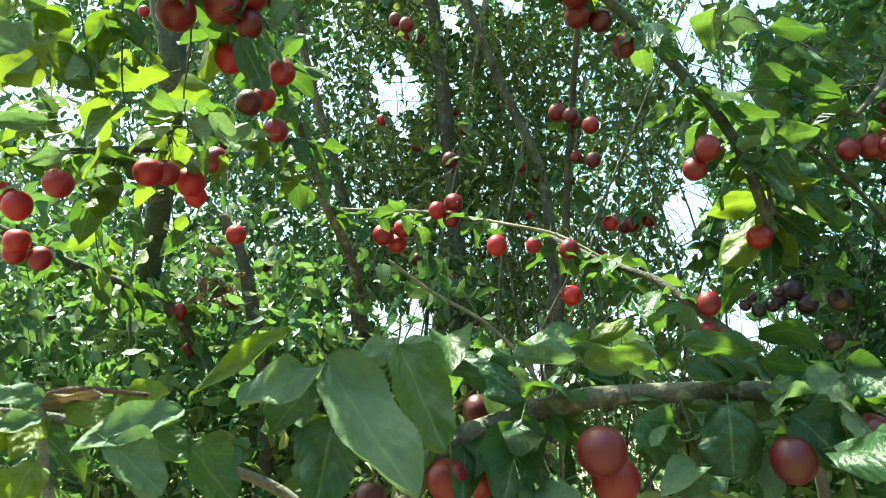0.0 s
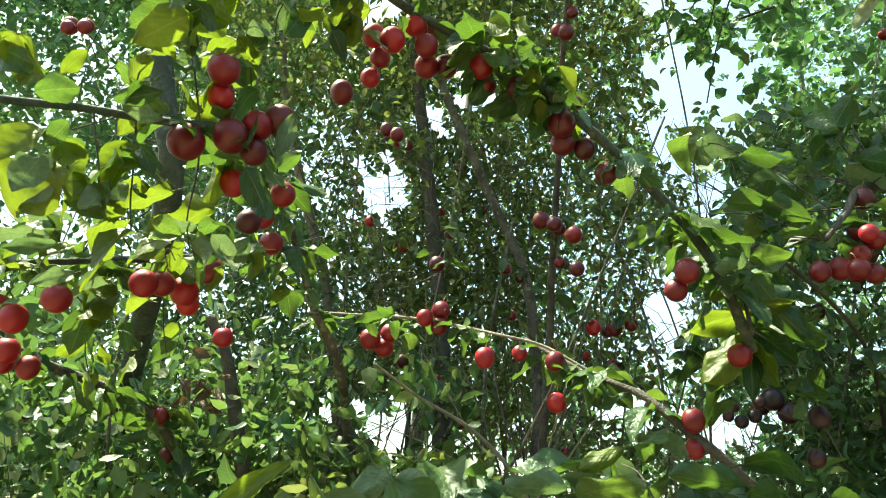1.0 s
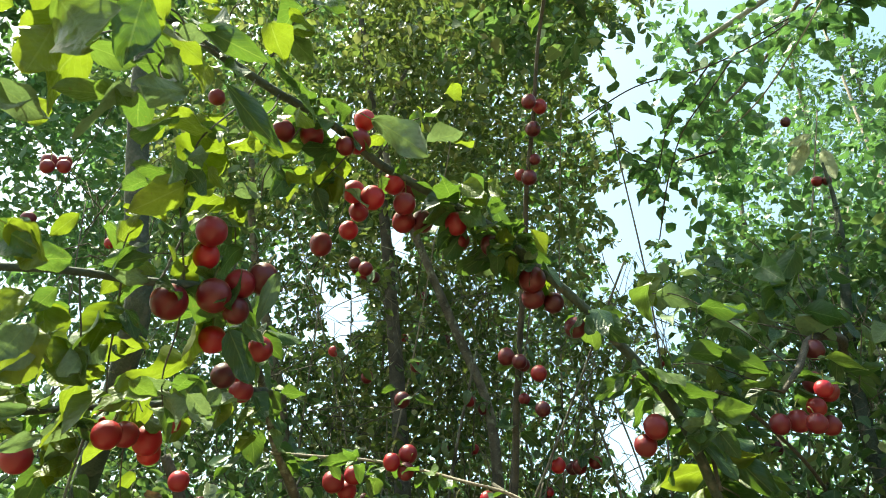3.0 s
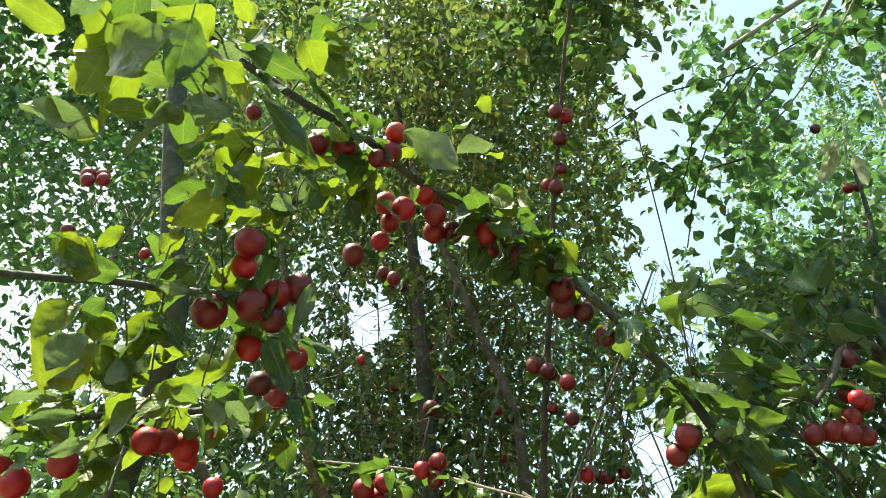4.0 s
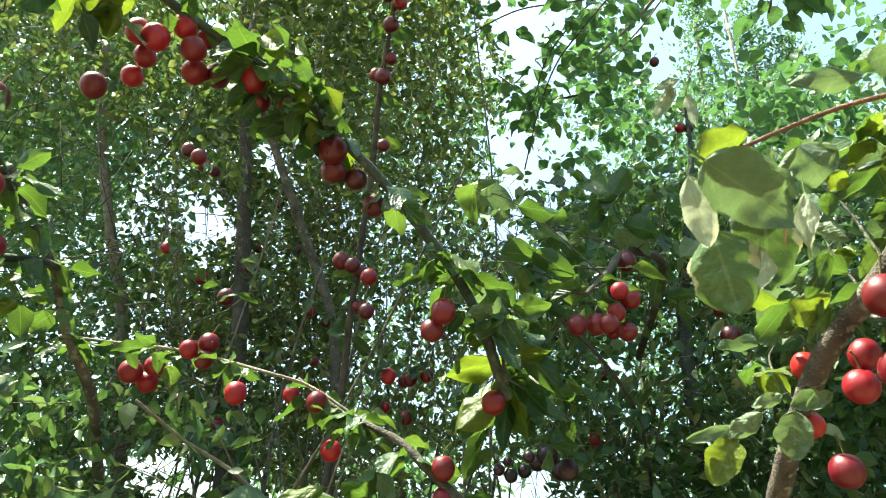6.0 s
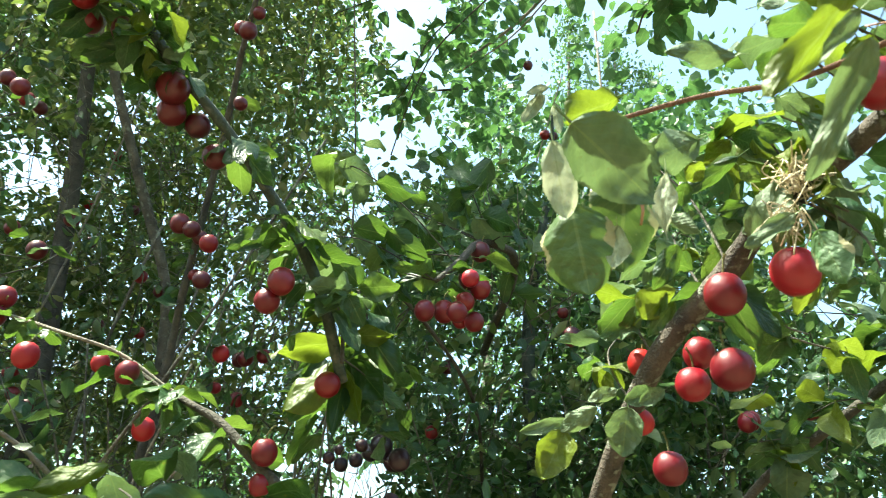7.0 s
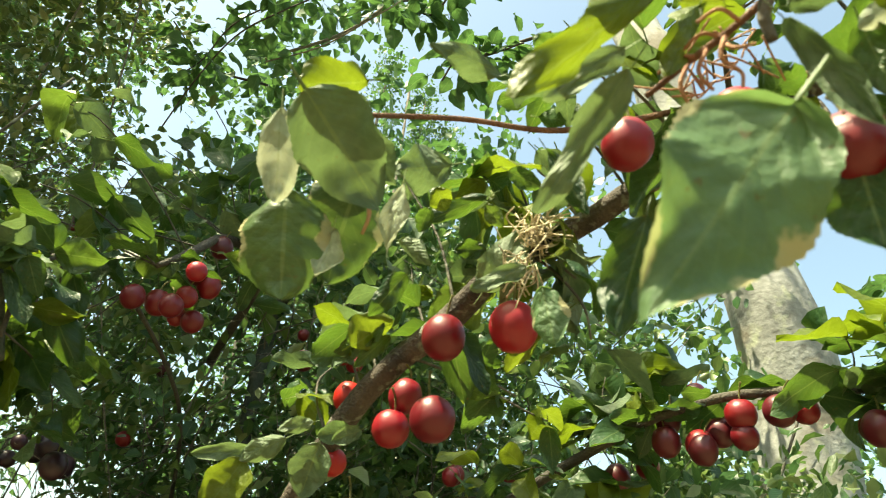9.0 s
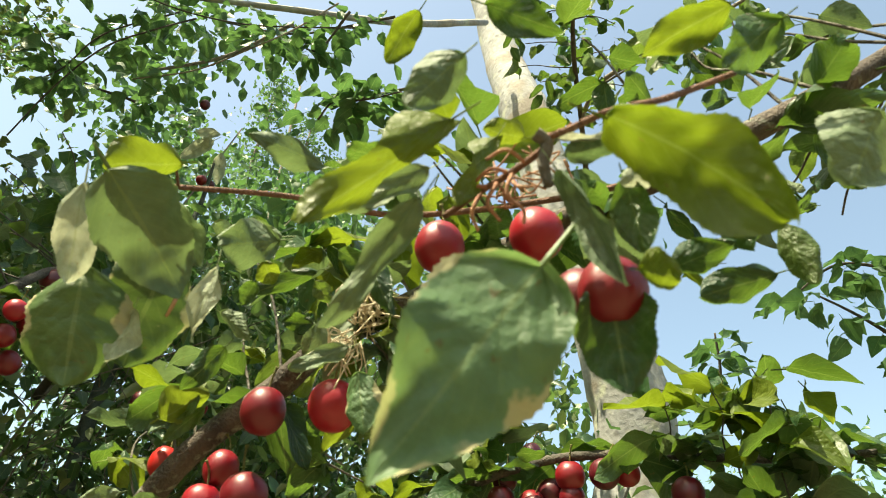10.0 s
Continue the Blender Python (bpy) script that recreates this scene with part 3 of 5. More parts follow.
left_low, low_line = bough(A, ((-0.336, 0.702, 1.97), (-0.299, 0.753, 1.993), (-0.259, 0.8, 2.017), (-0.2, 0.841, 2.039), (-0.153, 0.879, 2.062), (-0.124, 0.986, 2.114), (-0.127, 1.066, 2.138)), 0.0034, 0.005, BARK_GREEN)
sprig(left_low, None, low_line, 40, 0.046, seed=14)
plums("plums on the low side branch", RIPE, (-0.224, 0.685, 1.938, 0.026), (-0.273, 0.704, 1.921, 0.026), (-0.296, 0.709, 1.931, 0.025), (-0.209, 0.791, 1.99, 0.03), (-0.198, 0.807, 1.996, 0.028), (-0.194, 0.853, 2.003, 0.032), (-0.198, 0.877, 1.994, 0.026),
    (-0.158, 0.83, 2.022, 0.028), (-0.243, 0.825, 2.007, 0.024), (-0.251, 1.119, 2.013, 0.031), (-0.322, 0.812, 1.895, 0.024), (-0.34, 0.796, 1.908, 0.027), (-0.347, 0.805, 1.898, 0.024))
left_top, top_line = bough(A, ((-0.201, 0.466, 2.01), (-0.183, 0.516, 2.034), (-0.156, 0.554, 2.054), (-0.12, 0.586, 2.066), (-0.082, 0.614, 2.079), (-0.064, 0.662, 2.098), (-0.119, 0.907, 2.134)), 0.0028, 0.0042, BARK_GREEN)
sprig(left_top, None, top_line, 26, 0.042, start=0.38, seed=15)
plums("plums in the close bunch", RIPE, (-0.074, 0.591, 2.121, 0.027), (-0.081, 0.61, 2.107, 0.023), (-0.098, 0.605, 2.058, 0.031), (-0.053, 0.632, 2.093, 0.027),
    (-0.075, 0.659, 2.049, 0.025), (-0.071, 0.731, 2.049, 0.023), (-0.096, 0.832, 2.061, 0.027))

plums("plums in the close bunch", DARK, (-0.066, 0.614, 2.071, 0.03), (-0.038, 0.643, 2.106, 0.028), (-0.052, 0.635, 2.068, 0.024), (-0.076, 0.712, 2.035, 0.024), (-0.041, 0.693, 2.057, 0.024))
plums("plums on the arching bough", DARK, (0.073, 0.731, 2.236, 0.026), (0.093, 0.74, 2.244, 0.026), (0.076, 0.726, 2.279, 0.023), (-0.015, 0.734, 2.201, 0.025))
SUNNY = (None, None, LEAF_BACKLIT, LEAF_PALE, LEAF_BACKLIT)
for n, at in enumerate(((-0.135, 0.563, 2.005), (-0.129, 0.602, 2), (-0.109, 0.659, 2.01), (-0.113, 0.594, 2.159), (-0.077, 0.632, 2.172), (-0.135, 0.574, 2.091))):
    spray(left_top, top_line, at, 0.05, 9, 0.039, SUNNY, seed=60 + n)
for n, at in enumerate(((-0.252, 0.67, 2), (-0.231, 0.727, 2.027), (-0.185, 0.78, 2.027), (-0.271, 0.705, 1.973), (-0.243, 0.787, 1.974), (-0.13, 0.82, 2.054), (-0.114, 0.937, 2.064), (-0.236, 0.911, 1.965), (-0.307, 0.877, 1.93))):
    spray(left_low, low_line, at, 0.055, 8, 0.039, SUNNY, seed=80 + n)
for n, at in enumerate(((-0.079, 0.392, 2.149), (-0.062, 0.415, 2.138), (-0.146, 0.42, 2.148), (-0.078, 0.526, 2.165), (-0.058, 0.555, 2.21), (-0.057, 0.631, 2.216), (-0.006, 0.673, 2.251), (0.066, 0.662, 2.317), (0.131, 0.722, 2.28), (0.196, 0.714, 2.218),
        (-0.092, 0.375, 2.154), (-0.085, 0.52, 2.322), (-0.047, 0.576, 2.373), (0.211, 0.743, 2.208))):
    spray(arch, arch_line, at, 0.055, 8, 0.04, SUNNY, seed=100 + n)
# the leaves close by in the sun; yellow-green ones have backlight in their colour
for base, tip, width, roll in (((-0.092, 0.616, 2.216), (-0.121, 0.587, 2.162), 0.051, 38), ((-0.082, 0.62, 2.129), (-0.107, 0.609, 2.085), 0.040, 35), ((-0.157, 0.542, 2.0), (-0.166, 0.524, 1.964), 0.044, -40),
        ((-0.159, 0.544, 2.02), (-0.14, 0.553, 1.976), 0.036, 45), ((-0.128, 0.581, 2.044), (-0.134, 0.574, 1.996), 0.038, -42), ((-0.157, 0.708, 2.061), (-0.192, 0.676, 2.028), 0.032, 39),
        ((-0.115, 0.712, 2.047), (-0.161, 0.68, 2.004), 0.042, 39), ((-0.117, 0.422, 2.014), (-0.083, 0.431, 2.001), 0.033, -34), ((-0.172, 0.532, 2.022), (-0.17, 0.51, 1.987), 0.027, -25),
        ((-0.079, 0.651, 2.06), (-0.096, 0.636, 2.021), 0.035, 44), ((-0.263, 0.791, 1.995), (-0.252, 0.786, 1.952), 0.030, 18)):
    leaf(left_top, base, tip, width, roll, LEAF_BACKLIT, fine=True)
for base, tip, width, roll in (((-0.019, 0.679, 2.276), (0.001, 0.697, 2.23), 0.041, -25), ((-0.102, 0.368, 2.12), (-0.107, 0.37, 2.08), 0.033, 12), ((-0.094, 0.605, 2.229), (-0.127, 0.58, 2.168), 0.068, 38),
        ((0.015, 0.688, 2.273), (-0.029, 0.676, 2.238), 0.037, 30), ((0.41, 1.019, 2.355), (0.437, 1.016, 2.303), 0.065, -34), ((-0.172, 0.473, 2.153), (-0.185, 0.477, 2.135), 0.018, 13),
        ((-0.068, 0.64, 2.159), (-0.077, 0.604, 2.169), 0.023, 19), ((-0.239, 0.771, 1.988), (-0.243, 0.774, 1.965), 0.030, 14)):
    leaf(left_top, base, tip, width, roll, LEAF_BACKLIT, fine=True)
for base, tip, width, roll in (((-0.019, 0.626, 2.105), (-0.028, 0.629, 2.052), 0.016, 54), ((-0.171, 0.621, 1.943), (-0.179, 0.594, 1.927), 0.012, -73), ((-0.171, 0.591, 1.956), (-0.189, 0.558, 1.933), 0.015, 108),
        ((-0.025, 0.396, 2.101), (-0.047, 0.366, 2.07), 0.017, 78), ((0.036, 0.641, 2.304), (0.109, 0.653, 2.271), 0.032, -42), ((-0.149, 0.52, 1.993), (-0.149, 0.506, 1.961), 0.027, -43),
        ((-0.108, 0.581, 2.065), (-0.129, 0.548, 2.052), 0.015, 78), ((-0.101, 0.778, 2.045), (-0.116, 0.773, 2.01), 0.025, 78)):
    leaf(left_top, base, tip, width, roll, LEAF_PALE, fine=True)
for base, tip, width, roll in (((-0.156, 0.558, 1.999), (-0.117, 0.572, 1.971), 0.030, -65), ((-0.102, 0.723, 2.035), (-0.117, 0.71, 1.989), 0.042, -66), ((-0.038, 0.598, 2.033), (-0.013, 0.605, 1.991), 0.026, -67),
        ((-0.069, 0.324, 2.092), (-0.039, 0.342, 2.068), 0.036, -48), ((-0.041, 0.346, 2.124), (-0.044, 0.36, 2.079), 0.027, -17), ((-0.058, 0.432, 2.198), (-0.009, 0.461, 2.195), 0.024, -37),
        ((-0.059, 0.5, 2.207), (-0.006, 0.533, 2.164), 0.024, -43), ((-0.129, 0.429, 2.017), (-0.087, 0.43, 2.0), 0.024, -61), ((-0.153, 0.499, 2.03), (-0.131, 0.509, 2.045), 0.019, -47),
        ((-0.129, 0.545, 2.056), (-0.098, 0.555, 2.074), 0.020, -46), ((-0.122, 0.592, 2.154), (-0.135, 0.573, 2.17), 0.033, 41)):
    leaf(left_top, base, tip, width, roll, LEAF, fine=True)
for base, tip, width, roll in (((-0.036, 0.649, 2.237), (-0.056, 0.645, 2.197), 0.030, 53),):
    leaf(left_top, base, tip, width, roll, LEAF, fine=True)
# the thin stems that fan out from one stool
bough(A, ((0.249, 1.364, 1.803), (0.192, 1.334, 1.884), (0.123, 1.308, 1.937), (0.035, 1.275, 1.976), (-0.036, 1.237, 2.016)), 0.0042, 0.00252, BARK_PALE, 7, "stem")
bough(A, ((0.203, 1.377, 1.798), (0.175, 1.363, 1.894), (0.14, 1.354, 1.975), (0.095, 1.337, 2.057)), 0.0024, 0.00144, BARK, 7, "stem")
bough(A, ((0.214, 1.376, 1.782), (0.171, 1.364, 1.879), (0.125, 1.349, 1.934), (0.076, 1.316, 2.002)), 0.0015, 0.0009, BARK_PALE, 7, "stem")
bough(A, ((0.241, 1.375, 1.784), (0.227, 1.352, 1.888), (0.219, 1.325, 1.959), (0.205, 1.297, 2.01)), 0.0018, 0.00108, BARK, 7, "stem")
bough(A, ((0.241, 1.375, 1.784), (0.261, 1.358, 1.91), (0.281, 1.325, 2.002), (0.3, 1.293, 2.095)), 0.0024, 0.00144, BARK_PALE, 7, "stem")
bough(A, ((0.214, 1.386, 1.782), (0.136, 1.381, 1.92), (0.054, 1.37, 2.03), (-0.021, 1.354, 2.147)), 0.0015, 0.0009, BARK, 7, "stem")
bough(A, ((0.266, 1.362, 1.848), (0.316, 1.32, 1.939), (0.365, 1.283, 2.003)), 0.0018, 0.00108, BARK_PALE, 7, "stem")
bough(A, ((0.228, 1.376, 1.783), (0.207, 1.382, 1.898), (0.172, 1.381, 2.001), (0.14, 1.375, 2.123)), 0.0024, 0.00144, BARK, 7, "stem")
bough(A, ((0.15, 1.365, 1.864), (0.051, 1.326, 1.906), (-0.044, 1.29, 1.93)), 0.0015, 0.0009, BARK_PALE, 7, "stem")
bough(A, ((0.246, 1.375, 1.785), (0.278, 1.365, 1.931), (0.306, 1.34, 2.066), (0.327, 1.29, 2.199)), 0.0018, 0.00108, BARK, 7, "stem")
# the upright trunks behind
bough(A, ((0.15, 1.7, -0.05), (0.16, 1.72, 0.7), (0.2, 1.75, 1.4), (0.263, 1.719, 1.948), (0.25, 1.688, 2.144), (0.214, 1.635, 2.33), (0.108, 1.571, 2.526), (0.001, 1.493, 2.72), (-0.083, 1.455, 2.902), (-0.1, 1.75, 3.6)), 0.017, 0.007, BARK, 11, "trunk")
dark_stem, dark_line = bough(A, ((0.2, 1.7, 0.5), (0.262, 1.422, 2.09), (0.257, 1.366, 2.225), (0.255, 1.303, 2.36), (0.252, 1.204, 2.503), (0.246, 1.139, 2.6), (0.248, 1.059, 2.695), (0.246, 0.98, 2.801), (0.255, 0.885, 2.927)), 0.008, 0.003, BARK_DARK, 8)
sprig(dark_stem, None, dark_line, 40, 0.04, seed=16)
plums("plums on the upright stem", DARK, (0.236, 1.021, 2.707, 0.027), (0.258, 1.04, 2.714, 0.027), (0.248, 1.054, 2.671, 0.029), (0.257, 1.105, 2.641, 0.022), (0.248, 1.111, 2.602, 0.03), (0.235, 1.141, 2.63, 0.024),
    (0.227, 1.254, 2.302, 0.031), (0.261, 1.285, 2.301, 0.025), (0.268, 1.325, 2.25, 0.022), (-0.048, 1.222, 2.445, 0.028), (-0.072, 1.231, 2.461, 0.024))
bough(A, ((0.1, 1.75, -0.05), (0.08, 1.74, 0.9), (0.044, 1.705, 2.035), (-0.006, 1.701, 2.379), (-0.097, 1.688, 2.85), (-0.181, 1.672, 3.242), (-0.289, 1.644, 3.7)), 0.028, 0.009, BARK_DARK, 10, "trunk")
grey, _ = bough(A, ((0.0, 2.2, 0.3), (-0.304, 2.271, 1.949), (-0.33, 2.127, 2.195), (-0.379, 2.05, 2.435), (-0.448, 1.944, 2.645), (-0.533, 1.889, 2.904), (-0.578, 1.824, 3.15)), 0.022, 0.01, BARK_PALE, 9, "trunk")

FAR_FRUIT = ((-0.064, 1.319, 2.488, 0.026), (-0.048, 1.343, 2.493, 0.024), (-0.09, 1.355, 2.517, 0.022), (0.052, 1.609, 2.385, 0.024), (-0.057, 1.507, 2.335, 0.027), (-0.02, 1.846, 2.58, 0.022), (0.169, 1.536, 2.31, 0.027),
    (0.202, 1.636, 2.326, 0.024), (0.343, 1.417, 2.157, 0.029), (0.378, 1.462, 2.166, 0.026), (0.359, 1.674, 2.162, 0.024), (0.318, 1.615, 1.941, 0.021), (0.122, 1.567, 2.212, 0.02), (0.03, 1.491, 2.081, 0.026), (0.043, 1.499, 2.048, 0.023), (0.068, 1.504, 2.033, 0.023), (0.099, 1.516, 1.968, 0.023),
    (-0.132, 1.475, 2.376, 0.025), (0.102, 1.668, 2.508, 0.023), (0.47, 1.292, 2.289, 0.022), (0.509, 1.268, 2.319, 0.017))
FAR_DARK = ((-0.019, 1.436, 2.067, 0.027), (0.188, 1.664, 2.241, 0.024), (0.04, 1.618, 2.599, 0.023), (0.045, 1.284, 2.216, 0.03), (0.059, 1.357, 2.311, 0.026), (0.386, 1.429, 2.161, 0.028), (0.416, 1.424, 2.17, 0.026), (0.388, 1.448, 2.091, 0.026))
plums("plums far back in the thicket", SMALL_FRUIT, *FAR_FRUIT)
plums("plums far back in the thicket", DARK, *FAR_DARK)
# the leaves that half cover them
for x, y, z, size in FAR_FRUIT + FAR_DARK:
    at = Vector((x, y, z))
    front = (EYE - at).normalized()
    for n in range(3):
        base = at + front * size * 0.75 + Vector((rng.uniform(-0.8, 0.8), rng.uniform(-0.3, 0.3), rng.uniform(0.3, 1.0))) * size
        leaf(dark_stem, base, base + Vector((rng.uniform(-1, 1), rng.uniform(-0.5, 0.5), rng.uniform(-1.2, 0.1))).normalized() * rng.uniform(0.026, 0.04), rng.uniform(0.014, 0.021), rng.uniform(-50, 50), rng.choice((None, LEAF_PALE)))

# ---- the left shrub ----
B = tree("plum_tree", (-0.75, 1.7, 0), "leafy cherry plum shrub with sunlit yellow-green foliage", "tree", "plum trees")
bough(B, ((-0.9, 2.1, -0.05), (-0.85, 1.95, 0.9), (-0.62, 1.55, 1.75), (-0.321, 0.973, 2.224), (-0.343, 0.96, 2.3), (-0.369, 0.944, 2.4), (-0.399, 0.924, 2.527), (-0.431, 0.9, 2.703), (-0.486, 0.856, 3.0)), 0.02, 0.015, BARK_GREEN, 10, "trunk")
bough(B, ((-0.28, 1.4, -0.05), (-0.2, 1.3, 0.9), (-0.208, 1.235, 1.791), (-0.229, 1.227, 1.857), (-0.256, 1.217, 1.942), (-0.281, 1.207, 2.012), (-0.313, 1.193, 2.064)), 0.016, 0.008, BARK_DARK, 10, "trunk")
slant, slant_line = bough(B, ((-0.31, 1.227, 1.824), (-0.347, 1.149, 1.893), (-0.382, 1.07, 1.914), (-0.406, 0.933, 1.925), (-0.443, 0.834, 1.948)), 0.009, 0.005, BARK, 8)
sprig(slant, None, slant_line, 40, 0.045, seed=17)
# a tuft of dead leaves caught in the shrub
for base, tip, width, roll in (((-0.296, 1.18, 1.929), (-0.297, 1.16, 1.91), 0.009, -48), ((-0.262, 1.189, 1.968), (-0.254, 1.17, 1.969), 0.012, -23), ((-0.291, 1.182, 1.931), (-0.274, 1.171, 1.903), 0.015, 62),
        ((-0.296, 1.177, 1.956), (-0.292, 1.16, 1.928), 0.014, 7), ((-0.292, 1.179, 1.948), (-0.301, 1.154, 1.945), 0.013, 67), ((-0.308, 1.173, 1.937), (-0.278, 1.165, 1.937), 0.012, -92),
        ((-0.274, 1.185, 1.961), (-0.248, 1.173, 1.966), 0.012, -74), ((-0.321, 1.165, 1.951), (-0.301, 1.156, 1.931), 0.016, 29), ((-0.264, 1.193, 1.936), (-0.256, 1.178, 1.909), 0.012, -6),
        ((-0.282, 1.184, 1.943), (-0.286, 1.163, 1.924), 0.013, -63), ((-0.318, 1.173, 1.906), (-0.314, 1.155, 1.881), 0.016, -41)):
    leaf(slant, base, tip, width, roll, LEAF_DEAD, fine=True)
for base, tip, width, roll in (((-0.281, 1.186, 1.936), (-0.272, 1.167, 1.942), 0.010, -13), ((-0.283, 1.187, 1.919), (-0.252, 1.18, 1.907), 0.016, 110), ((-0.313, 1.161, 1.999), (-0.286, 1.153, 1.989), 0.016, 102),
        ((-0.342, 1.162, 1.903), (-0.349, 1.136, 1.902), 0.011, 64), ((-0.31, 1.173, 1.934), (-0.316, 1.151, 1.907), 0.012, -82), ((-0.283, 1.184, 1.939), (-0.273, 1.167, 1.942), 0.012, -51),
        ((-0.273, 1.188, 1.947), (-0.259, 1.175, 1.926), 0.010, 16), ((-0.306, 1.172, 1.951), (-0.277, 1.165, 1.939), 0.012, 112), ((-0.274, 1.191, 1.923), (-0.264, 1.172, 1.927), 0.015, -17)):
    leaf(slant, base, tip, width, roll, LEAF_DEAD, fine=True)
plums("plums in the left shrub", DARK, (-0.442, 0.841, 2.359, 0.019), (-0.425, 0.849, 2.367, 0.019))
plums("plums in the left shrub", SMALL_FRUIT, (-0.336, 1.155, 1.894, 0.025), (-0.34, 1.212, 1.84, 0.025), (-0.689, 1.352, 1.895, 0.022), (-0.376, 1.408, 1.935, 0.023), (-0.352, 1.51, 2.049, 0.025),
    (-0.563, 1.24, 2.472, 0.022), (-0.543, 1.244, 2.487, 0.022), (-0.571, 1.016, 2.379, 0.024), (-0.495, 0.907, 2.416, 0.024), (-0.478, 0.916, 2.423, 0.022))

# ---- the tree to the right ----
C = tree("plum_tree", (1.0, 1.5, 0), "shaded cherry plum tree heavy with dark fruit", "tree", "plum trees")
trunk_c, _ = bough(C, ((1.0, 1.5, -0.05), (1.0, 1.48, 0.8), (1.03, 1.46, 1.6), (0.958, 1.442, 2.346), (0.977, 1.43, 2.577), (0.994, 1.42, 2.733), (0.999, 1.417, 2.825), (0.995, 1.419, 2.943)), 0.022, 0.003, BARK_GREEN, 10, "trunk")
tuft, tuft_line = bough(C, ((0.9, 1.5, 2.0), (0.75, 1.25, 2.12), (0.519, 1.02, 2.174), (0.443, 0.876, 2.086), (0.431, 0.854, 2.041), (0.433, 0.847, 1.999)), 0.0035, 0.002, BARK_DARK, 8)
sprig(tuft, None, tuft_line, 8, 0.05, start=0.3, hang=0.6, seed=18)
for base, tip, width, roll in (((0.445, 0.88, 2.036), (0.361, 0.864, 2.0), 0.035, 40), ((0.443, 0.879, 2.04), (0.491, 0.863, 2.05), 0.022, -35), ((0.444, 0.889, 2.013), (0.386, 0.872, 1.96), 0.046, -43),
        ((0.444, 0.891, 2.007), (0.478, 0.875, 1.957), 0.033, -44)):
    leaf(tuft, base, tip, width, roll, LEAF_BACKLIT, fine=True)
for base, tip, width, roll in (((0.445, 0.89, 2.01), (0.399, 0.895, 1.944), 0.038, 67), ((0.449, 0.897, 2.016), (0.443, 0.888, 1.937), 0.027, -16), ((0.45, 0.896, 2.019), (0.496, 0.884, 1.984), 0.039, -61),
        ((0.448, 0.88, 2.064), (0.514, 0.875, 1.998), 0.037, -55), ((0.443, 0.87, 2.088), (0.393, 0.858, 2.062), 0.026, 62), ((0.443, 0.869, 2.091), (0.483, 0.845, 2.097), 0.032, -50),
        ((0.446, 0.876, 2.098), (0.407, 0.871, 2.125), 0.033, 47), ((0.461, 0.877, 2.089), (0.494, 0.875, 2.044), 0.026, -54)):
    leaf(tuft, base, tip, width, roll, LEAF, fine=True)
plums("plums in the dark bunch", RIPE, (0.522, 0.876, 2.087, 0.023), (0.554, 0.827, 2.115, 0.02), (0.549, 0.846, 2.081, 0.023))
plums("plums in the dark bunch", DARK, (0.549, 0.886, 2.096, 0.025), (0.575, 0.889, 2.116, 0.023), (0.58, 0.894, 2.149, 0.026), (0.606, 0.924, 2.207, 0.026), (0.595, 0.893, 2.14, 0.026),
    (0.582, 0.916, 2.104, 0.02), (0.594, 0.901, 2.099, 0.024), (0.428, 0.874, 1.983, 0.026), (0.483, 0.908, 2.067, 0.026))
bunch, bunch_line = bough(C, ((0.88, 1.5, 2.3), (0.702, 1.018, 2.269), (0.609, 0.936, 2.226), (0.564, 0.891, 2.166), (0.532, 0.877, 2.127)), 0.008, 0.003, BARK_DARK, 8)
sprig(bunch, None, bunch_line, 12, 0.05, seed=19)
plums("plums in the far shade", RIPE, (0.965, 0.868, 2.038, 0.024))
plums("plums in the far shade", BLACK, (0.608, 1.266, 2.017, 0.036), (0.63, 1.263, 1.996, 0.033), (0.599, 1.291, 2.009, 0.028))
plums("plums in the far shade", SMALL_FRUIT, (0.85, 1.096, 2.201, 0.031), (0.893, 1.059, 2.217, 0.027), (0.921, 1.065, 2.217, 0.028), (0.926, 1.248, 2.315, 0.022), (0.747, 1.418, 2.09, 0.026), (0.786, 1.469, 2.239, 0.028),
    (0.278, 1.181, 2.246, 0.028), (0.248, 1.219, 2.28, 0.027), (0.282, 1.157, 2.177, 0.025),
    (0.268, 1.111, 2.457, 0.022), (1.038, 1.529, 2.973, 0.028), (1.059, 1.52, 2.97, 0.025), (0.869, 1.318, 2.975, 0.023))

for n, at in enumerate(((0.428, 0.901, 2.261), (0.576, 0.956, 2.378), (0.525, 1.026, 2.296), (0.64, 0.936, 2.246), (0.627, 0.961, 2.328), (0.444, 0.888, 2.16),
        (0.507, 0.958, 2.189), (0.574, 1.004, 2.279), (0.484, 1.144, 2.384), (0.407, 0.987, 2.173), (0.592, 1.145, 2.433))):
    spray(bunch, bunch_line, at, 0.07, 6, 0.052, (None, None, LEAF_PALE), seed=130 + n)
for n, at in enumerate(((0.407, 0.81, 2.045), (0.427, 0.838, 2.068))):
    spray(tuft, tuft_line, at, 0.03, 5, 0.042, (LEAF_PALE, LEAF_BACKLIT, None), seed=560 + n)
plums("plums against the light", BLACK, (0.505, 1.163, 1.967, 0.017), (0.522, 1.159, 1.96, 0.02), (0.545, 1.17, 1.971, 0.02), (0.544, 1.146, 1.987, 0.018), (0.534, 0.941, 1.936, 0.024), (0.538, 0.968, 1.894, 0.021), (0.528, 1.205, 1.988, 0.015), (0.461, 1.384, 1.973, 0.012))
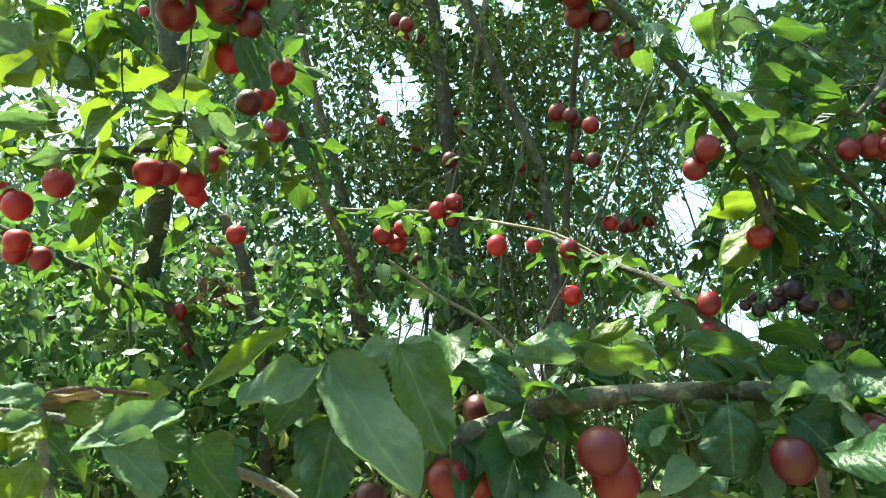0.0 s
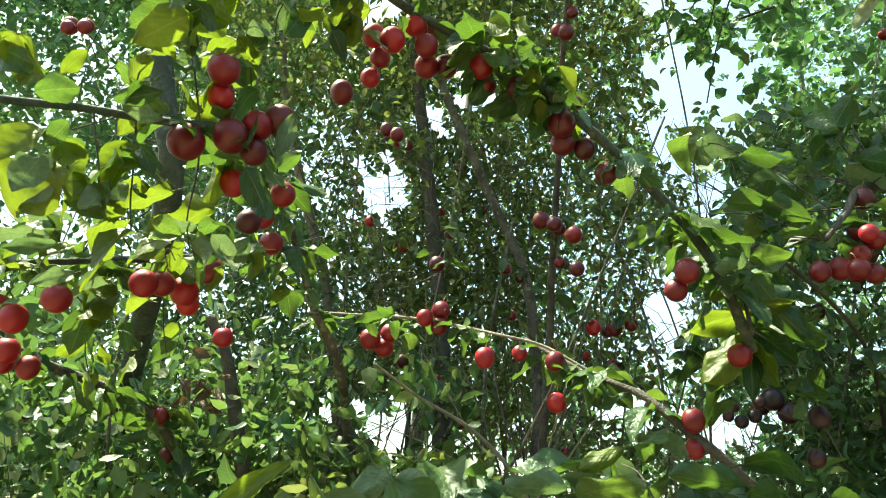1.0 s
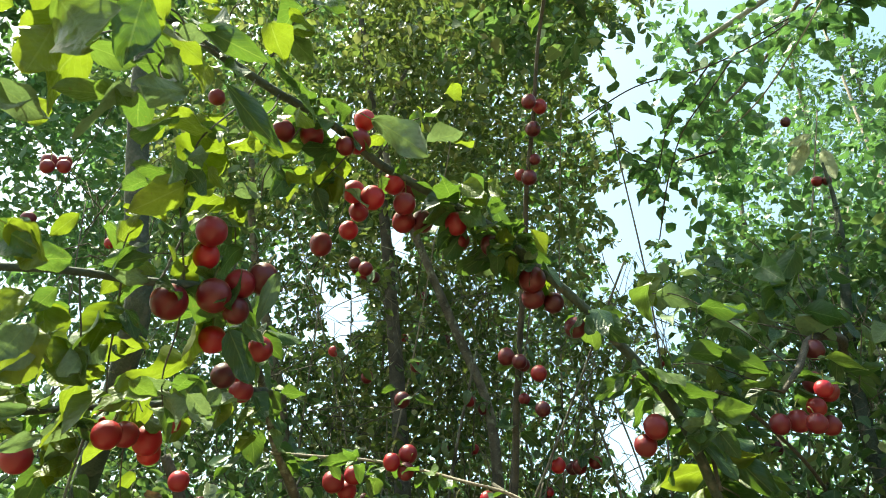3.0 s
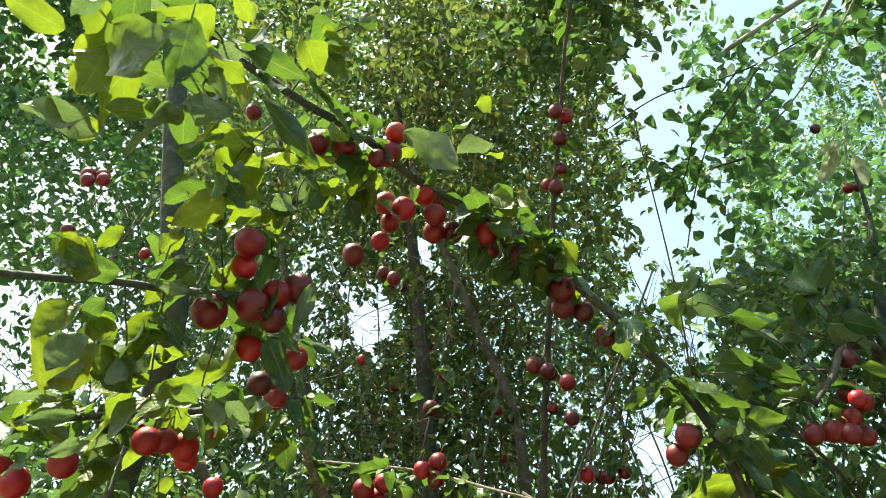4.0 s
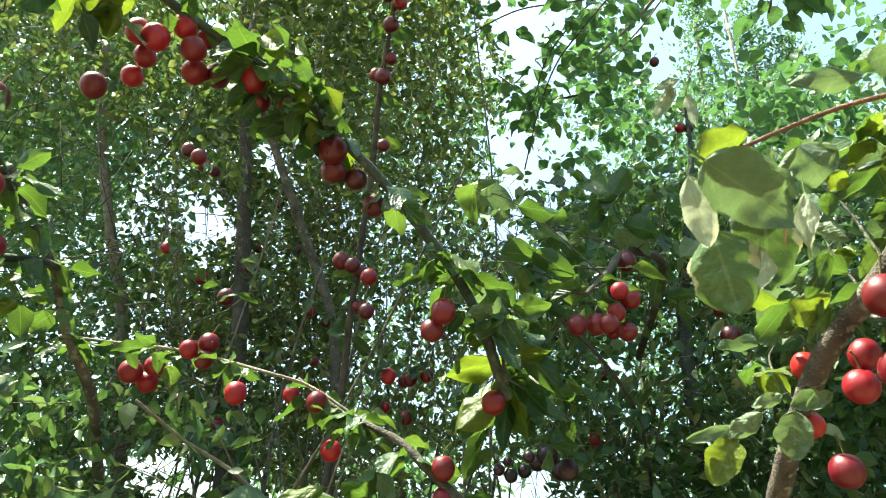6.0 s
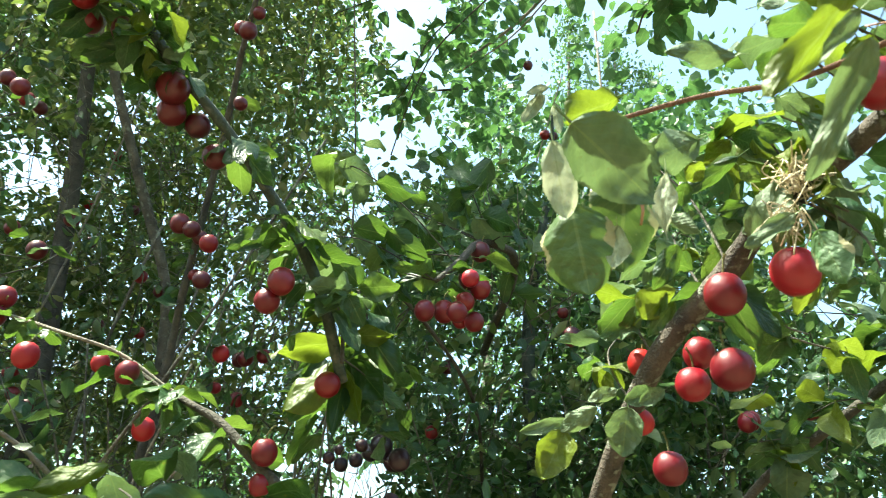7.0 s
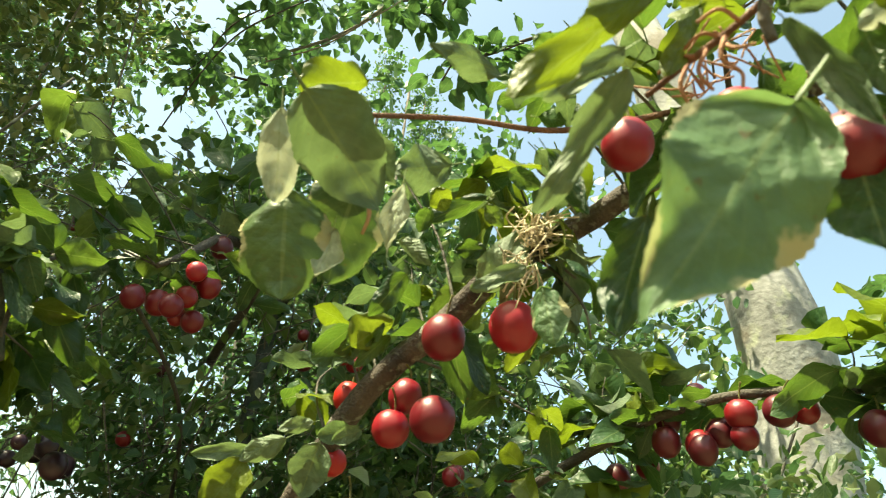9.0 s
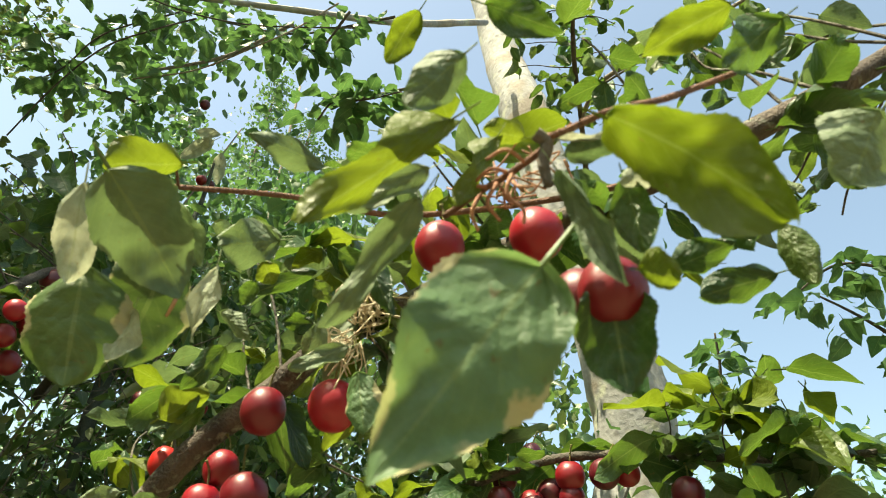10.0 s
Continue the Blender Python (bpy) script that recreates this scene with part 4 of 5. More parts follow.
# leafy twigs added over these plums to shade them
for n, at in enumerate(((0.48, 1.12, 2.09), (0.53, 1.1, 2.08), (0.45, 1.16, 2.06), (0.5, 1.0, 2.03), (0.46, 0.96, 2.0), (0.49, 0.955, 2.03), (0.47, 0.965, 2.07), (0.5, 0.93, 2.0))):
    spray(tuft, tuft_line, at, 0.06, 8, 0.05, seed=270 + n)

# ---- the bough close to the camera ----
D = tree("plum_tree", (0.62, 0.95, 0), "cherry plum tree whose sunlit bough leans close, with large red fruit", "tree", "plum trees")
near, near_line = bough(D, ((0.62, 0.95, -0.05), (0.63, 0.85, 0.7), (0.62, 0.7, 1.4), (0.616, 0.692, 1.856), (0.607, 0.652, 1.903), (0.591, 0.583, 1.951), (0.588, 0.547, 1.971), (0.589, 0.502, 1.992), (0.583, 0.46, 2.009),
    (0.609, 0.43, 2.04), (0.606, 0.386, 2.048), (0.602, 0.325, 2.059), (0.608, 0.273, 2.072), (0.619, 0.212, 2.096), (0.64, 0.167, 2.129), (0.676, 0.103, 2.192)), 0.0092, 0.0052, BARK_BROWN, 12)
sprig(near, None, near_line, 36, 0.04, start=0.3, seed=320)
plums("large plums on the close bough", RIPE, (0.572, 0.487, 1.969, 0.0239), (0.583, 0.499, 1.929, 0.0247), (0.582, 0.531, 1.928, 0.0212), (0.588, 0.53, 1.949, 0.0195), (0.577, 0.442, 1.966, 0.0247), (0.597, 0.599, 1.964, 0.0195), (0.603, 0.61, 1.924, 0.0185),
    (0.596, 0.574, 1.886, 0.0221), (0.517, 0.34, 1.989, 0.0195), (0.523, 0.301, 1.985, 0.0203))
plums("large plums on the close bough", DARK, (0.503, 0.267, 1.938, 0.0197), (0.511, 0.28, 1.944, 0.0188))
bough(D, ((0.593, 0.269, 2.058), (0.581, 0.316, 2.054), (0.543, 0.39, 2.044), (0.502, 0.418, 2.036), (0.454, 0.438, 2.013)), 0.0018, 0.0012, BARK_RED, 7)
# large leaves in the light, and the drooping bunch with scorched edges
for base, tip, width, roll in (((0.438, 0.439, 1.962), (0.452, 0.445, 1.921), 0.039, -30), ((0.46, 0.429, 1.981), (0.467, 0.444, 1.935), 0.043, -11)):
    leaf(near, base, tip, width, roll, LEAF_SCORCHED, fine=True)
for base, tip, width, roll in (((0.419, 0.408, 1.98), (0.462, 0.411, 1.956), 0.036, -38), ((0.444, 0.411, 1.987), (0.467, 0.408, 1.971), 0.016, -21), ((0.512, 0.432, 2.022), (0.486, 0.447, 2.006), 0.022, 60),
        ((0.473, 0.314, 1.982), (0.461, 0.336, 1.963), 0.011, 68), ((0.46, 0.305, 1.955), (0.468, 0.34, 1.926), 0.013, 52), ((0.478, 0.37, 2.013), (0.445, 0.379, 2.006), 0.014, 64),
        ((0.445, 0.283, 1.989), (0.443, 0.301, 1.974), 0.015, 32), ((0.473, 0.269, 1.961), (0.49, 0.254, 1.929), 0.010, -16), ((0.478, 0.269, 1.971), (0.482, 0.253, 1.972), 0.009, -25),
        ((0.539, 0.187, 2.005), (0.545, 0.205, 1.984), 0.028, 26), ((0.517, 0.47, 1.995), (0.53, 0.455, 1.983), 0.012, -48)):
    leaf(near, base, tip, width, roll, LEAF_PALE, fine=True)
for base, tip, width, roll in (((0.562, 0.424, 1.987), (0.542, 0.441, 1.969), 0.012, 92),):
    leaf(near, base, tip, width, roll, LEAF_PALE, fine=True)
for base, tip, width, roll in (((0.42, 0.425, 1.982), (0.434, 0.435, 1.95), 0.019, -14), ((0.458, 0.432, 1.953), (0.462, 0.436, 1.931), 0.009, 14), ((0.475, 0.417, 1.979), (0.482, 0.426, 1.949), 0.010, 33)):
    leaf(near, base, tip, width, roll, LEAF_WITHERED_SUNLIT, fine=True)
for base, tip, width, roll in (((0.438, 0.401, 1.996), (0.416, 0.411, 1.982), 0.021, 28), ((0.458, 0.295, 1.981), (0.434, 0.327, 1.937), 0.018, 27),
        ((0.463, 0.3, 1.988), (0.45, 0.298, 1.992), 0.012, 10), ((0.493, 0.256, 1.936), (0.493, 0.245, 1.931), 0.013, -31), ((0.491, 0.218, 2.023), (0.492, 0.248, 2.018), 0.016, 18),
        ((0.471, 0.328, 2.077), (0.477, 0.349, 2.064), 0.015, 8), ((0.477, 0.291, 1.989), (0.471, 0.302, 1.959), 0.012, 33),
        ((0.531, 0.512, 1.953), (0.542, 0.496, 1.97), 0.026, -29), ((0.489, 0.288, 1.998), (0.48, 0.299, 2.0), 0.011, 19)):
    leaf(near, base, tip, width, roll, LEAF_BACKLIT, fine=True)
for base, tip, width, roll in (((0.497, 0.266, 1.938), (0.509, 0.267, 1.909), 0.025, -10), ((0.489, 0.256, 1.965), (0.5, 0.255, 1.944), 0.014, -14), ((0.539, 0.261, 1.966), (0.536, 0.237, 1.969), 0.014, -41),
        ((0.573, 0.232, 1.977), (0.563, 0.258, 1.969), 0.016, 48), ((0.466, 0.292, 2.047), (0.482, 0.268, 2.033), 0.015, -29), ((0.518, 0.205, 2.04), (0.517, 0.231, 2.026), 0.017, 34),
        ((0.551, 0.241, 2.005), (0.56, 0.235, 1.979), 0.021, -28), ((0.588, 0.228, 2.009), (0.595, 0.221, 1.982), 0.015, -32), ((0.496, 0.361, 1.982), (0.511, 0.352, 1.957), 0.012, -48),
        ((0.501, 0.325, 1.939), (0.501, 0.337, 1.9), 0.020, 44), ((0.482, 0.334, 1.998), (0.458, 0.342, 1.998), 0.013, 27)):
    leaf(near, base, tip, width, roll, LEAF, fine=True)
for base, tip, width, roll in (((0.545, 0.439, 2.027), (0.527, 0.466, 2.01), 0.012, 43), ((0.53, 0.24, 2.013), (0.55, 0.233, 1.976), 0.023, -17)):
    leaf(near, base, tip, width, roll, LEAF, fine=True)
leaf(near, (0.466, 0.252, 1.966), (0.497, 0.215, 1.948), 0.0245, -19, LEAF_BACKLIT, 29)
leaf(near, (0.552, 0.406, 1.966), (0.562, 0.403, 1.939), 0.019, -40, LEAF_LIT, 16)
leaf(near, (0.459, 0.266, 1.92), (0.446, 0.298, 1.869), 0.035, 64, LEAF_LIT, 22)
bough(D, ((0.52, 0.224, 2.025), (0.495, 0.242, 1.997), (0.475, 0.255, 1.978), (0.474, 0.265, 1.976), (0.472, 0.273, 1.974)), 0.0011, 0.0011, BARK_RED, 8, "twig")
bough(D, ((0.47, 0.274, 1.975), (0.473, 0.272, 1.973), (0.475, 0.274, 1.967), (0.478, 0.274, 1.961)), 0.0021, 0.0015, BARK, 8, "twig")
bough(D, ((0.474, 0.273, 1.972), (0.477, 0.285, 1.971), (0.479, 0.297, 1.97), (0.481, 0.312, 1.967)), 0.0012, 0.0009, BARK_RED, 7, "twig")
bough(D, ((0.477, 0.285, 1.971), (0.477, 0.287, 1.963), (0.482, 0.284, 1.959), (0.484, 0.285, 1.956)), 0.0007, 0.0005, STALK_RED, 6, "fruit_stalk")
bough(D, ((0.478, 0.286, 1.971), (0.473, 0.29, 1.971), (0.474, 0.297, 1.969)), 0.0007, 0.0005, STALK_RED, 6, "fruit_stalk")
bough(D, ((0.478, 0.291, 1.97), (0.478, 0.294, 1.963), (0.484, 0.293, 1.96)), 0.0007, 0.0005, STALK_RED, 6, "fruit_stalk")
bough(D, ((0.478, 0.295, 1.97), (0.473, 0.299, 1.968), (0.476, 0.305, 1.968)), 0.0007, 0.0005, STALK_RED, 6, "fruit_stalk")
bough(D, ((0.476, 0.28, 1.971), (0.469, 0.283, 1.972), (0.468, 0.289, 1.97)), 0.0007, 0.0005, STALK_RED, 6, "fruit_stalk")
bough(D, ((0.478, 0.287, 1.971), (0.477, 0.283, 1.964), (0.478, 0.278, 1.963)), 0.0007, 0.0005, STALK_RED, 6, "fruit_stalk")
bough(D, ((0.479, 0.297, 1.97), (0.479, 0.3, 1.962), (0.483, 0.3, 1.958)), 0.0007, 0.0005, STALK_RED, 6, "fruit_stalk")
for (base, tip), width, roll in ((((0.491, 0.243, 1.966), (0.487, 0.257, 1.962)), 0.009, 35), (((0.474, 0.27, 1.974), (0.479, 0.254, 1.972)), 0.007, 50)):
    leaf(near, base, tip, width, roll, LEAF_WITHERED_SUNLIT, fine=True)
bough(D, ((0.453, 0.427, 2.007), (0.445, 0.42, 2.009), (0.441, 0.418, 2.011)), 0.0007, 0.0006, BARK_RED, 6, "twig")
bough(D, ((0.468, 0.427, 1.968), (0.469, 0.427, 1.962), (0.469, 0.429, 1.955)), 0.0012, 0.0006, DRY_STALK, 6, "old_stalk")
for base, tip, width, roll in (((0.52, 0.453, 2.01), (0.522, 0.461, 1.999), 0.010, -161), ((0.544, 0.438, 2.02), (0.555, 0.435, 2.011), 0.010, 137), ((0.537, 0.418, 2.028), (0.551, 0.408, 2.022), 0.011, 132),
        ((0.527, 0.471, 1.981), (0.522, 0.489, 1.959), 0.014, -137), ((0.54, 0.499, 1.967), (0.529, 0.515, 1.953), 0.013, -121), ((0.561, 0.451, 2.007), (0.549, 0.464, 2.005), 0.010, -123),
        ((0.545, 0.499, 1.962), (0.537, 0.514, 1.943), 0.011, -126)):
    leaf(near, base, tip, width, roll, LEAF, fine=True)
for base, tip, width, roll in (((0.577, 0.59, 1.926), (0.578, 0.6, 1.894), 0.026, -148), ((0.585, 0.569, 1.933), (0.569, 0.583, 1.927), 0.015, -107), ((0.566, 0.611, 1.928), (0.547, 0.629, 1.911), 0.017, -108),
        ((0.559, 0.63, 1.921), (0.527, 0.652, 1.912), 0.012, -105), ((0.57, 0.459, 1.988), (0.569, 0.431, 2.018), 0.020, 140), ((0.524, 0.447, 2.038), (0.501, 0.469, 2.03), 0.018, -126),
        ((0.583, 0.443, 2.009), (0.569, 0.467, 1.998), 0.011, -124), ((0.586, 0.562, 1.933), (0.574, 0.574, 1.924), 0.012, -109), ((0.572, 0.594, 1.938), (0.556, 0.607, 1.93), 0.011, -108)):
    leaf(near, base, tip, width, roll, LEAF_PALE, fine=True)
for base, tip, width, roll in (((0.555, 0.635, 1.914), (0.541, 0.64, 1.88), 0.027, -84), ((0.517, 0.447, 2.018), (0.527, 0.448, 2.009), 0.011, 144)):
    leaf(near, base, tip, width, roll, LEAF_BACKLIT, fine=True)
MIXED = (None, LEAF_PALE, LEAF_PALE, LEAF_BACKLIT, LEAF_BACKLIT)
for n, at in enumerate(((0.554, 0.366, 2.076), (0.559, 0.403, 2.081), (0.585, 0.448, 2.054), (0.573, 0.467, 2.068), (0.588, 0.608, 2.013), (0.599, 0.642, 1.985), (0.599, 0.434, 2.013), (0.603, 0.418, 1.982), (0.66, 0.527, 1.983), (0.714, 0.543, 1.985),
        (0.587, 0.539, 2.025), (0.591, 0.585, 2.008), (0.609, 0.5, 2.035), (0.593, 0.429, 2.058), (0.563, 0.371, 2.071), (0.606, 0.29, 2.037), (0.638, 0.247, 2.173), (0.656, 0.205, 2.198), (0.687, 0.197, 2.125), (0.68, 0.254, 2.084), (0.601, 0.489, 2.078), (0.569, 0.542, 2.099), (0.615, 0.261, 2.189), (0.649, 0.228, 2.229), (0.678, 0.185, 2.205), (0.703, 0.175, 2.151), (0.744, 0.197, 2.135), (0.589, 0.295, 2.164), (0.72, 0.225, 2.133))):
    high = at[2] > 2.08
    spray(near, near_line, at, 0.035, 7 if high else 6, 0.026 if high else 0.036, (None, None, LEAF_PALE) if high else MIXED, 0.2, seed=160 + n, twig=BARK)


def strands(owner, name, mat, centre, way, count, length, radius, seed):
    """A bundle of thin dry fibres or old fruit stalks."""
    r = random.Random(seed)
    verts, faces = [], []
    for n in range(count):
        a = Vector(centre) + Vector([r.gauss(0, 0.004) for _ in range(3)])
        d = (Vector(way) + Vector([r.gauss(0, 0.55) for _ in range(3)])).normalized() * length * r.uniform(0.5, 1.2)
        line = spline((a, a + d * 0.5 + Vector([r.gauss(0, 0.004) for _ in range(3)]), a + d + Vector([r.gauss(0, 0.006) for _ in range(3)])), 4)
        v, f = tube_data(line, [radius] * len(line), 5, 0.1)
        faces += [tuple(i + len(verts) for i in face) for face in f]
        verts += v
    return adopt(link_mesh(name, verts, faces, mat), owner)


strands(D, "bark_fibre", STRAW, (0.575, 0.431, 2.012), (0.6, -0.2, 1.2), 60, 0.017, 0.00042, 1)
strands(D, "bark_fibre", STRAW, (0.574, 0.435, 2), (-0.5, 0.2, -1.3), 34, 0.016, 0.0004, 5)
strands(D, "old_stalk", DRY_STALK, (0.52, 0.312, 2.012), (-0.5, -0.2, -0.3), 12, 0.009, 0.00042, 2)
strands(D, "old_stalk", DRY_STALK, (0.52, 0.299, 2.019), (0.2, -0.2, -0.6), 9, 0.008, 0.00042, 3)

# ---- the bough below the camera at the start ----
E = tree("plum_tree", (0.5, 0.5, 0), "young cherry plum with a low leafy bough", "tree", "plum trees")
lower, lower_line = bough(E, ((0.45, 0.62, -0.05), (0.35, 0.6, 0.7), (0.2, 0.58, 1.3), (0.117, 0.606, 1.692), (0.137, 0.614, 1.746), (0.181, 0.627, 1.771), (0.233, 0.634, 1.79), (0.287, 0.645, 1.799), (0.341, 0.651, 1.806), (0.409, 0.657, 1.808), (0.502, 0.664, 1.809)), 0.0095, 0.0055, BARK, 11)
sprig(lower, None, lower_line, 26, 0.046, start=0.4, seed=21)
side, side_line = bough(E, ((0.2, 0.58, 1.3), (0.071, 0.588, 1.699), (-0.016, 0.559, 1.735), (-0.07, 0.528, 1.749), (-0.129, 0.48, 1.748)), 0.0042, 0.002, BARK, 8)
sprig(side, None, side_line, 7, 0.04, start=0.5, seed=22)
plums("plums on the low bough", DARK, (0.236, 0.574, 1.758, 0.029), (0.248, 0.602, 1.741, 0.03), (0.35, 0.597, 1.763, 0.026), (0.147, 0.594, 1.732, 0.026), (0.166, 0.616, 1.733, 0.022), (0.098, 0.606, 1.715, 0.021), (0.158, 0.676, 1.777, 0.022), (0.402, 0.607, 1.783, 0.023))
# the leaves that stand close over the low bough
for base, tip, width, roll in (((0.049, 0.552, 1.81), (0.019, 0.499, 1.77), 0.015, -43), ((-0.034, 0.481, 1.761), (-0.01, 0.483, 1.75), 0.023, 48), ((-0.055, 0.462, 1.752), (-0.04, 0.446, 1.742), 0.02, -10), ((-0.041, 0.476, 1.753), (-0.036, 0.452, 1.735), 0.018, -23),
        ((-0.01, 0.529, 1.77), (-0.02, 0.501, 1.76), 0.018, -46), ((-0.028, 0.459, 1.732), (-0.027, 0.444, 1.715), 0.018, -24), ((0.077, 0.563, 1.763), (0.065, 0.539, 1.75), 0.011, -39),
        ((0.267, 0.663, 1.85), (0.233, 0.65, 1.836), 0.018, -55)):
    leaf(side, base, tip, width, roll, LEAF_BACKLIT, fine=True)
for base, tip, width, roll in (((0.072, 0.54, 1.789), (0.046, 0.5, 1.768), 0.028, -46), ((0.08, 0.532, 1.793), (0.143, 0.493, 1.731), 0.042, 36), ((-0.036, 0.467, 1.761), (-0.044, 0.436, 1.761), 0.016, -55),
        ((-0.036, 0.467, 1.75), (-0.045, 0.447, 1.746), 0.012, -50), ((0.013, 0.507, 1.759), (-0.011, 0.459, 1.742), 0.022, -47), ((-0.005, 0.474, 1.743), (0.026, 0.478, 1.725), 0.025, 46),
        ((0.109, 0.578, 1.807), (0.144, 0.574, 1.8), 0.025, -54), ((0.226, 0.643, 1.815), (0.18, 0.624, 1.817), 0.021, 51), ((0.389, 0.61, 1.816), (0.359, 0.603, 1.8), 0.030, -47),
        ((0.316, 0.608, 1.748), (0.279, 0.606, 1.734), 0.022, -50), ((0.107, 0.597, 1.816), (0.08, 0.583, 1.798), 0.019, -53)):
    leaf(side, base, tip, width, roll, LEAF_PALE, fine=True)
for base, tip, width, roll in (((0.068, 0.55, 1.784), (0.055, 0.525, 1.753), 0.032, -33), ((0.084, 0.544, 1.763), (0.089, 0.511, 1.717), 0.040, -5), ((0.112, 0.569, 1.807), (0.15, 0.545, 1.754), 0.036, 37),
        ((-0.006, 0.497, 1.752), (0.024, 0.501, 1.736), 0.027, 48), ((0.009, 0.527, 1.741), (0.042, 0.528, 1.718), 0.030, 45), ((0.19, 0.607, 1.773), (0.181, 0.575, 1.721), 0.041, -11),
        ((0.23, 0.632, 1.814), (0.273, 0.605, 1.823), 0.028, -49), ((0.339, 0.628, 1.83), (0.289, 0.621, 1.832), 0.024, 50), ((0.319, 0.617, 1.792), (0.317, 0.597, 1.75), 0.044, 7),
        ((0.349, 0.647, 1.825), (0.379, 0.635, 1.825), 0.025, -52), ((0.389, 0.61, 1.822), (0.4, 0.584, 1.807), 0.032, 46)):
    leaf(side, base, tip, width, roll, LEAF, fine=True)
for base, tip, width, roll in (((0.148, 0.624, 1.807), (0.191, 0.606, 1.791), 0.032, 53), ((0.264, 0.62, 1.78), (0.286, 0.606, 1.761), 0.031, 48), ((0.353, 0.606, 1.788), (0.376, 0.586, 1.773), 0.037, 52)):
    leaf(side, base, tip, width, roll, LEAF, fine=True)
for base, tip, width, roll in (((-0.044, 0.473, 1.757), (-0.018, 0.485, 1.765), 0.010, -54),):
    leaf(side, base, tip, width, roll, LEAF_DEAD, fine=True)
bough(E, ((-0.026, 0.489, 1.694), (-0.031, 0.479, 1.715), (-0.039, 0.476, 1.74), (-0.046, 0.478, 1.76)), 0.003, 0.0024, BARK_PALE, 8)
bough(E, ((-0.046, 0.478, 1.76), (-0.036, 0.485, 1.765), (-0.025, 0.498, 1.766), (-0.013, 0.517, 1.766)), 0.0024, 0.0012, BARK_RED, 7, "twig")

for n, at in enumerate(((0.128, 0.603, 1.796), (0.178, 0.655, 1.812))):
    spray(side, side_line, at, 0.04, 5, 0.045, (LEAF_PALE, None), 0.1, seed=190 + n, twig=BARK_RED)
for n, at in enumerate(((0.219, 0.673, 1.826), (0.284, 0.693, 1.837), (0.324, 0.686, 1.827), (0.377, 0.669, 1.826), (0.397, 0.629, 1.813), (0.301, 0.643, 1.762), (0.335, 0.634, 1.779), (0.383, 0.616, 1.784), (0.211, 0.605, 1.738), (0.306, 0.621, 1.739), (0.39, 0.613, 1.754))):
    spray(lower, lower_line, at, 0.04, 6, 0.05, (None, LEAF_PALE), 0.15, seed=210 + n)

# ---- the branch with a row of fruit ----
G = tree("plum_tree", (0.8, 1.15, 0), "cherry plum with a long branch lined with dark fruit", "tree", "plum trees")
row, row_line = bough(G, ((0.8, 1.15, -0.05), (0.8, 1.12, 0.8), (0.8, 1.05, 1.5), (1.015, 0.944, 1.95), (1.007, 0.768, 2.03), (0.987, 0.66, 2.059), (0.982, 0.597, 2.077), (0.994, 0.514, 2.093), (1.021, 0.41, 2.091), (1.041, 0.327, 2.083), (1.068, 0.234, 2.086)), 0.0075, 0.0036, BARK_DARK, 9)
sprig(row, None, row_line, 46, 0.052, start=0.45, hang=0.0, seed=23)
shoot, shoot_line = bough(G, ((1.142, 0.526, 2.6), (1.037, 0.488, 2.642), (0.934, 0.452, 2.667), (0.868, 0.42, 2.682), (0.798, 0.375, 2.708)), 0.0045, 0.002, BARK_DARK, 7)
arm, arm_line = bough(G, ((1.037, 0.488, 2.642), (1.002, 0.442, 2.658), (0.982, 0.374, 2.651), (0.975, 0.307, 2.654), (0.959, 0.236, 2.646), (0.938, 0.165, 2.636)), 0.0042, 0.002, BARK_PALE, 7)
for n, at in enumerate(((0.869, 0.455, 2.684), (0.905, 0.487, 2.677), (0.906, 0.4, 2.675), (0.955, 0.43, 2.671), (0.968, 0.495, 2.667), (1.007, 0.431, 2.657), (1.012, 0.502, 2.657), (0.847, 0.398, 2.676), (0.938, 0.518, 2.681), (1.043, 0.461, 2.645))):
    spray(shoot, shoot_line, at, 0.05, 7, 0.032, seed=520 + n)
for n, at in enumerate(((0.968, 0.352, 2.653), (0.99, 0.309, 2.642), (0.952, 0.27, 2.65), (0.999, 0.389, 2.647), (0.973, 0.246, 2.61))):
    spray(arm, arm_line, at, 0.05, 5, 0.034, (None, LEAF_PALE), seed=540 + n)
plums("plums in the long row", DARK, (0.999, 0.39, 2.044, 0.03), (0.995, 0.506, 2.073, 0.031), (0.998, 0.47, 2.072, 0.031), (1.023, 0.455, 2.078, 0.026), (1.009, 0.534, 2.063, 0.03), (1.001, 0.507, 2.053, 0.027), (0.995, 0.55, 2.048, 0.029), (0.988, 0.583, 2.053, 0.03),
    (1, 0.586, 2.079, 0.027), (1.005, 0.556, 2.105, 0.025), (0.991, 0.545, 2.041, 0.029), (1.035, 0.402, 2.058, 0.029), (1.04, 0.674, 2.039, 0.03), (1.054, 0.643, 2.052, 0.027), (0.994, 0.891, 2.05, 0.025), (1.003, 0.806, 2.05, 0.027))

for n, at in enumerate(((0.992, 0.397, 2.112), (1.001, 0.348, 2.117), (1.027, 0.31, 2.144), (0.999, 0.29, 2.089), (1.009, 0.341, 2.046), (1.018, 0.307, 2.035), (1.018, 0.668, 2.123),
        (0.95, 0.73, 2.03), (0.974, 0.65, 2.107), (1.028, 0.623, 2.156), (1.001, 0.668, 2.006), (0.954, 0.816, 2.006))):
    spray(row, row_line, at, 0.05, 9, 0.06, (None, None, LEAF_BACKLIT, LEAF_PALE), 0.1, seed=230 + n)

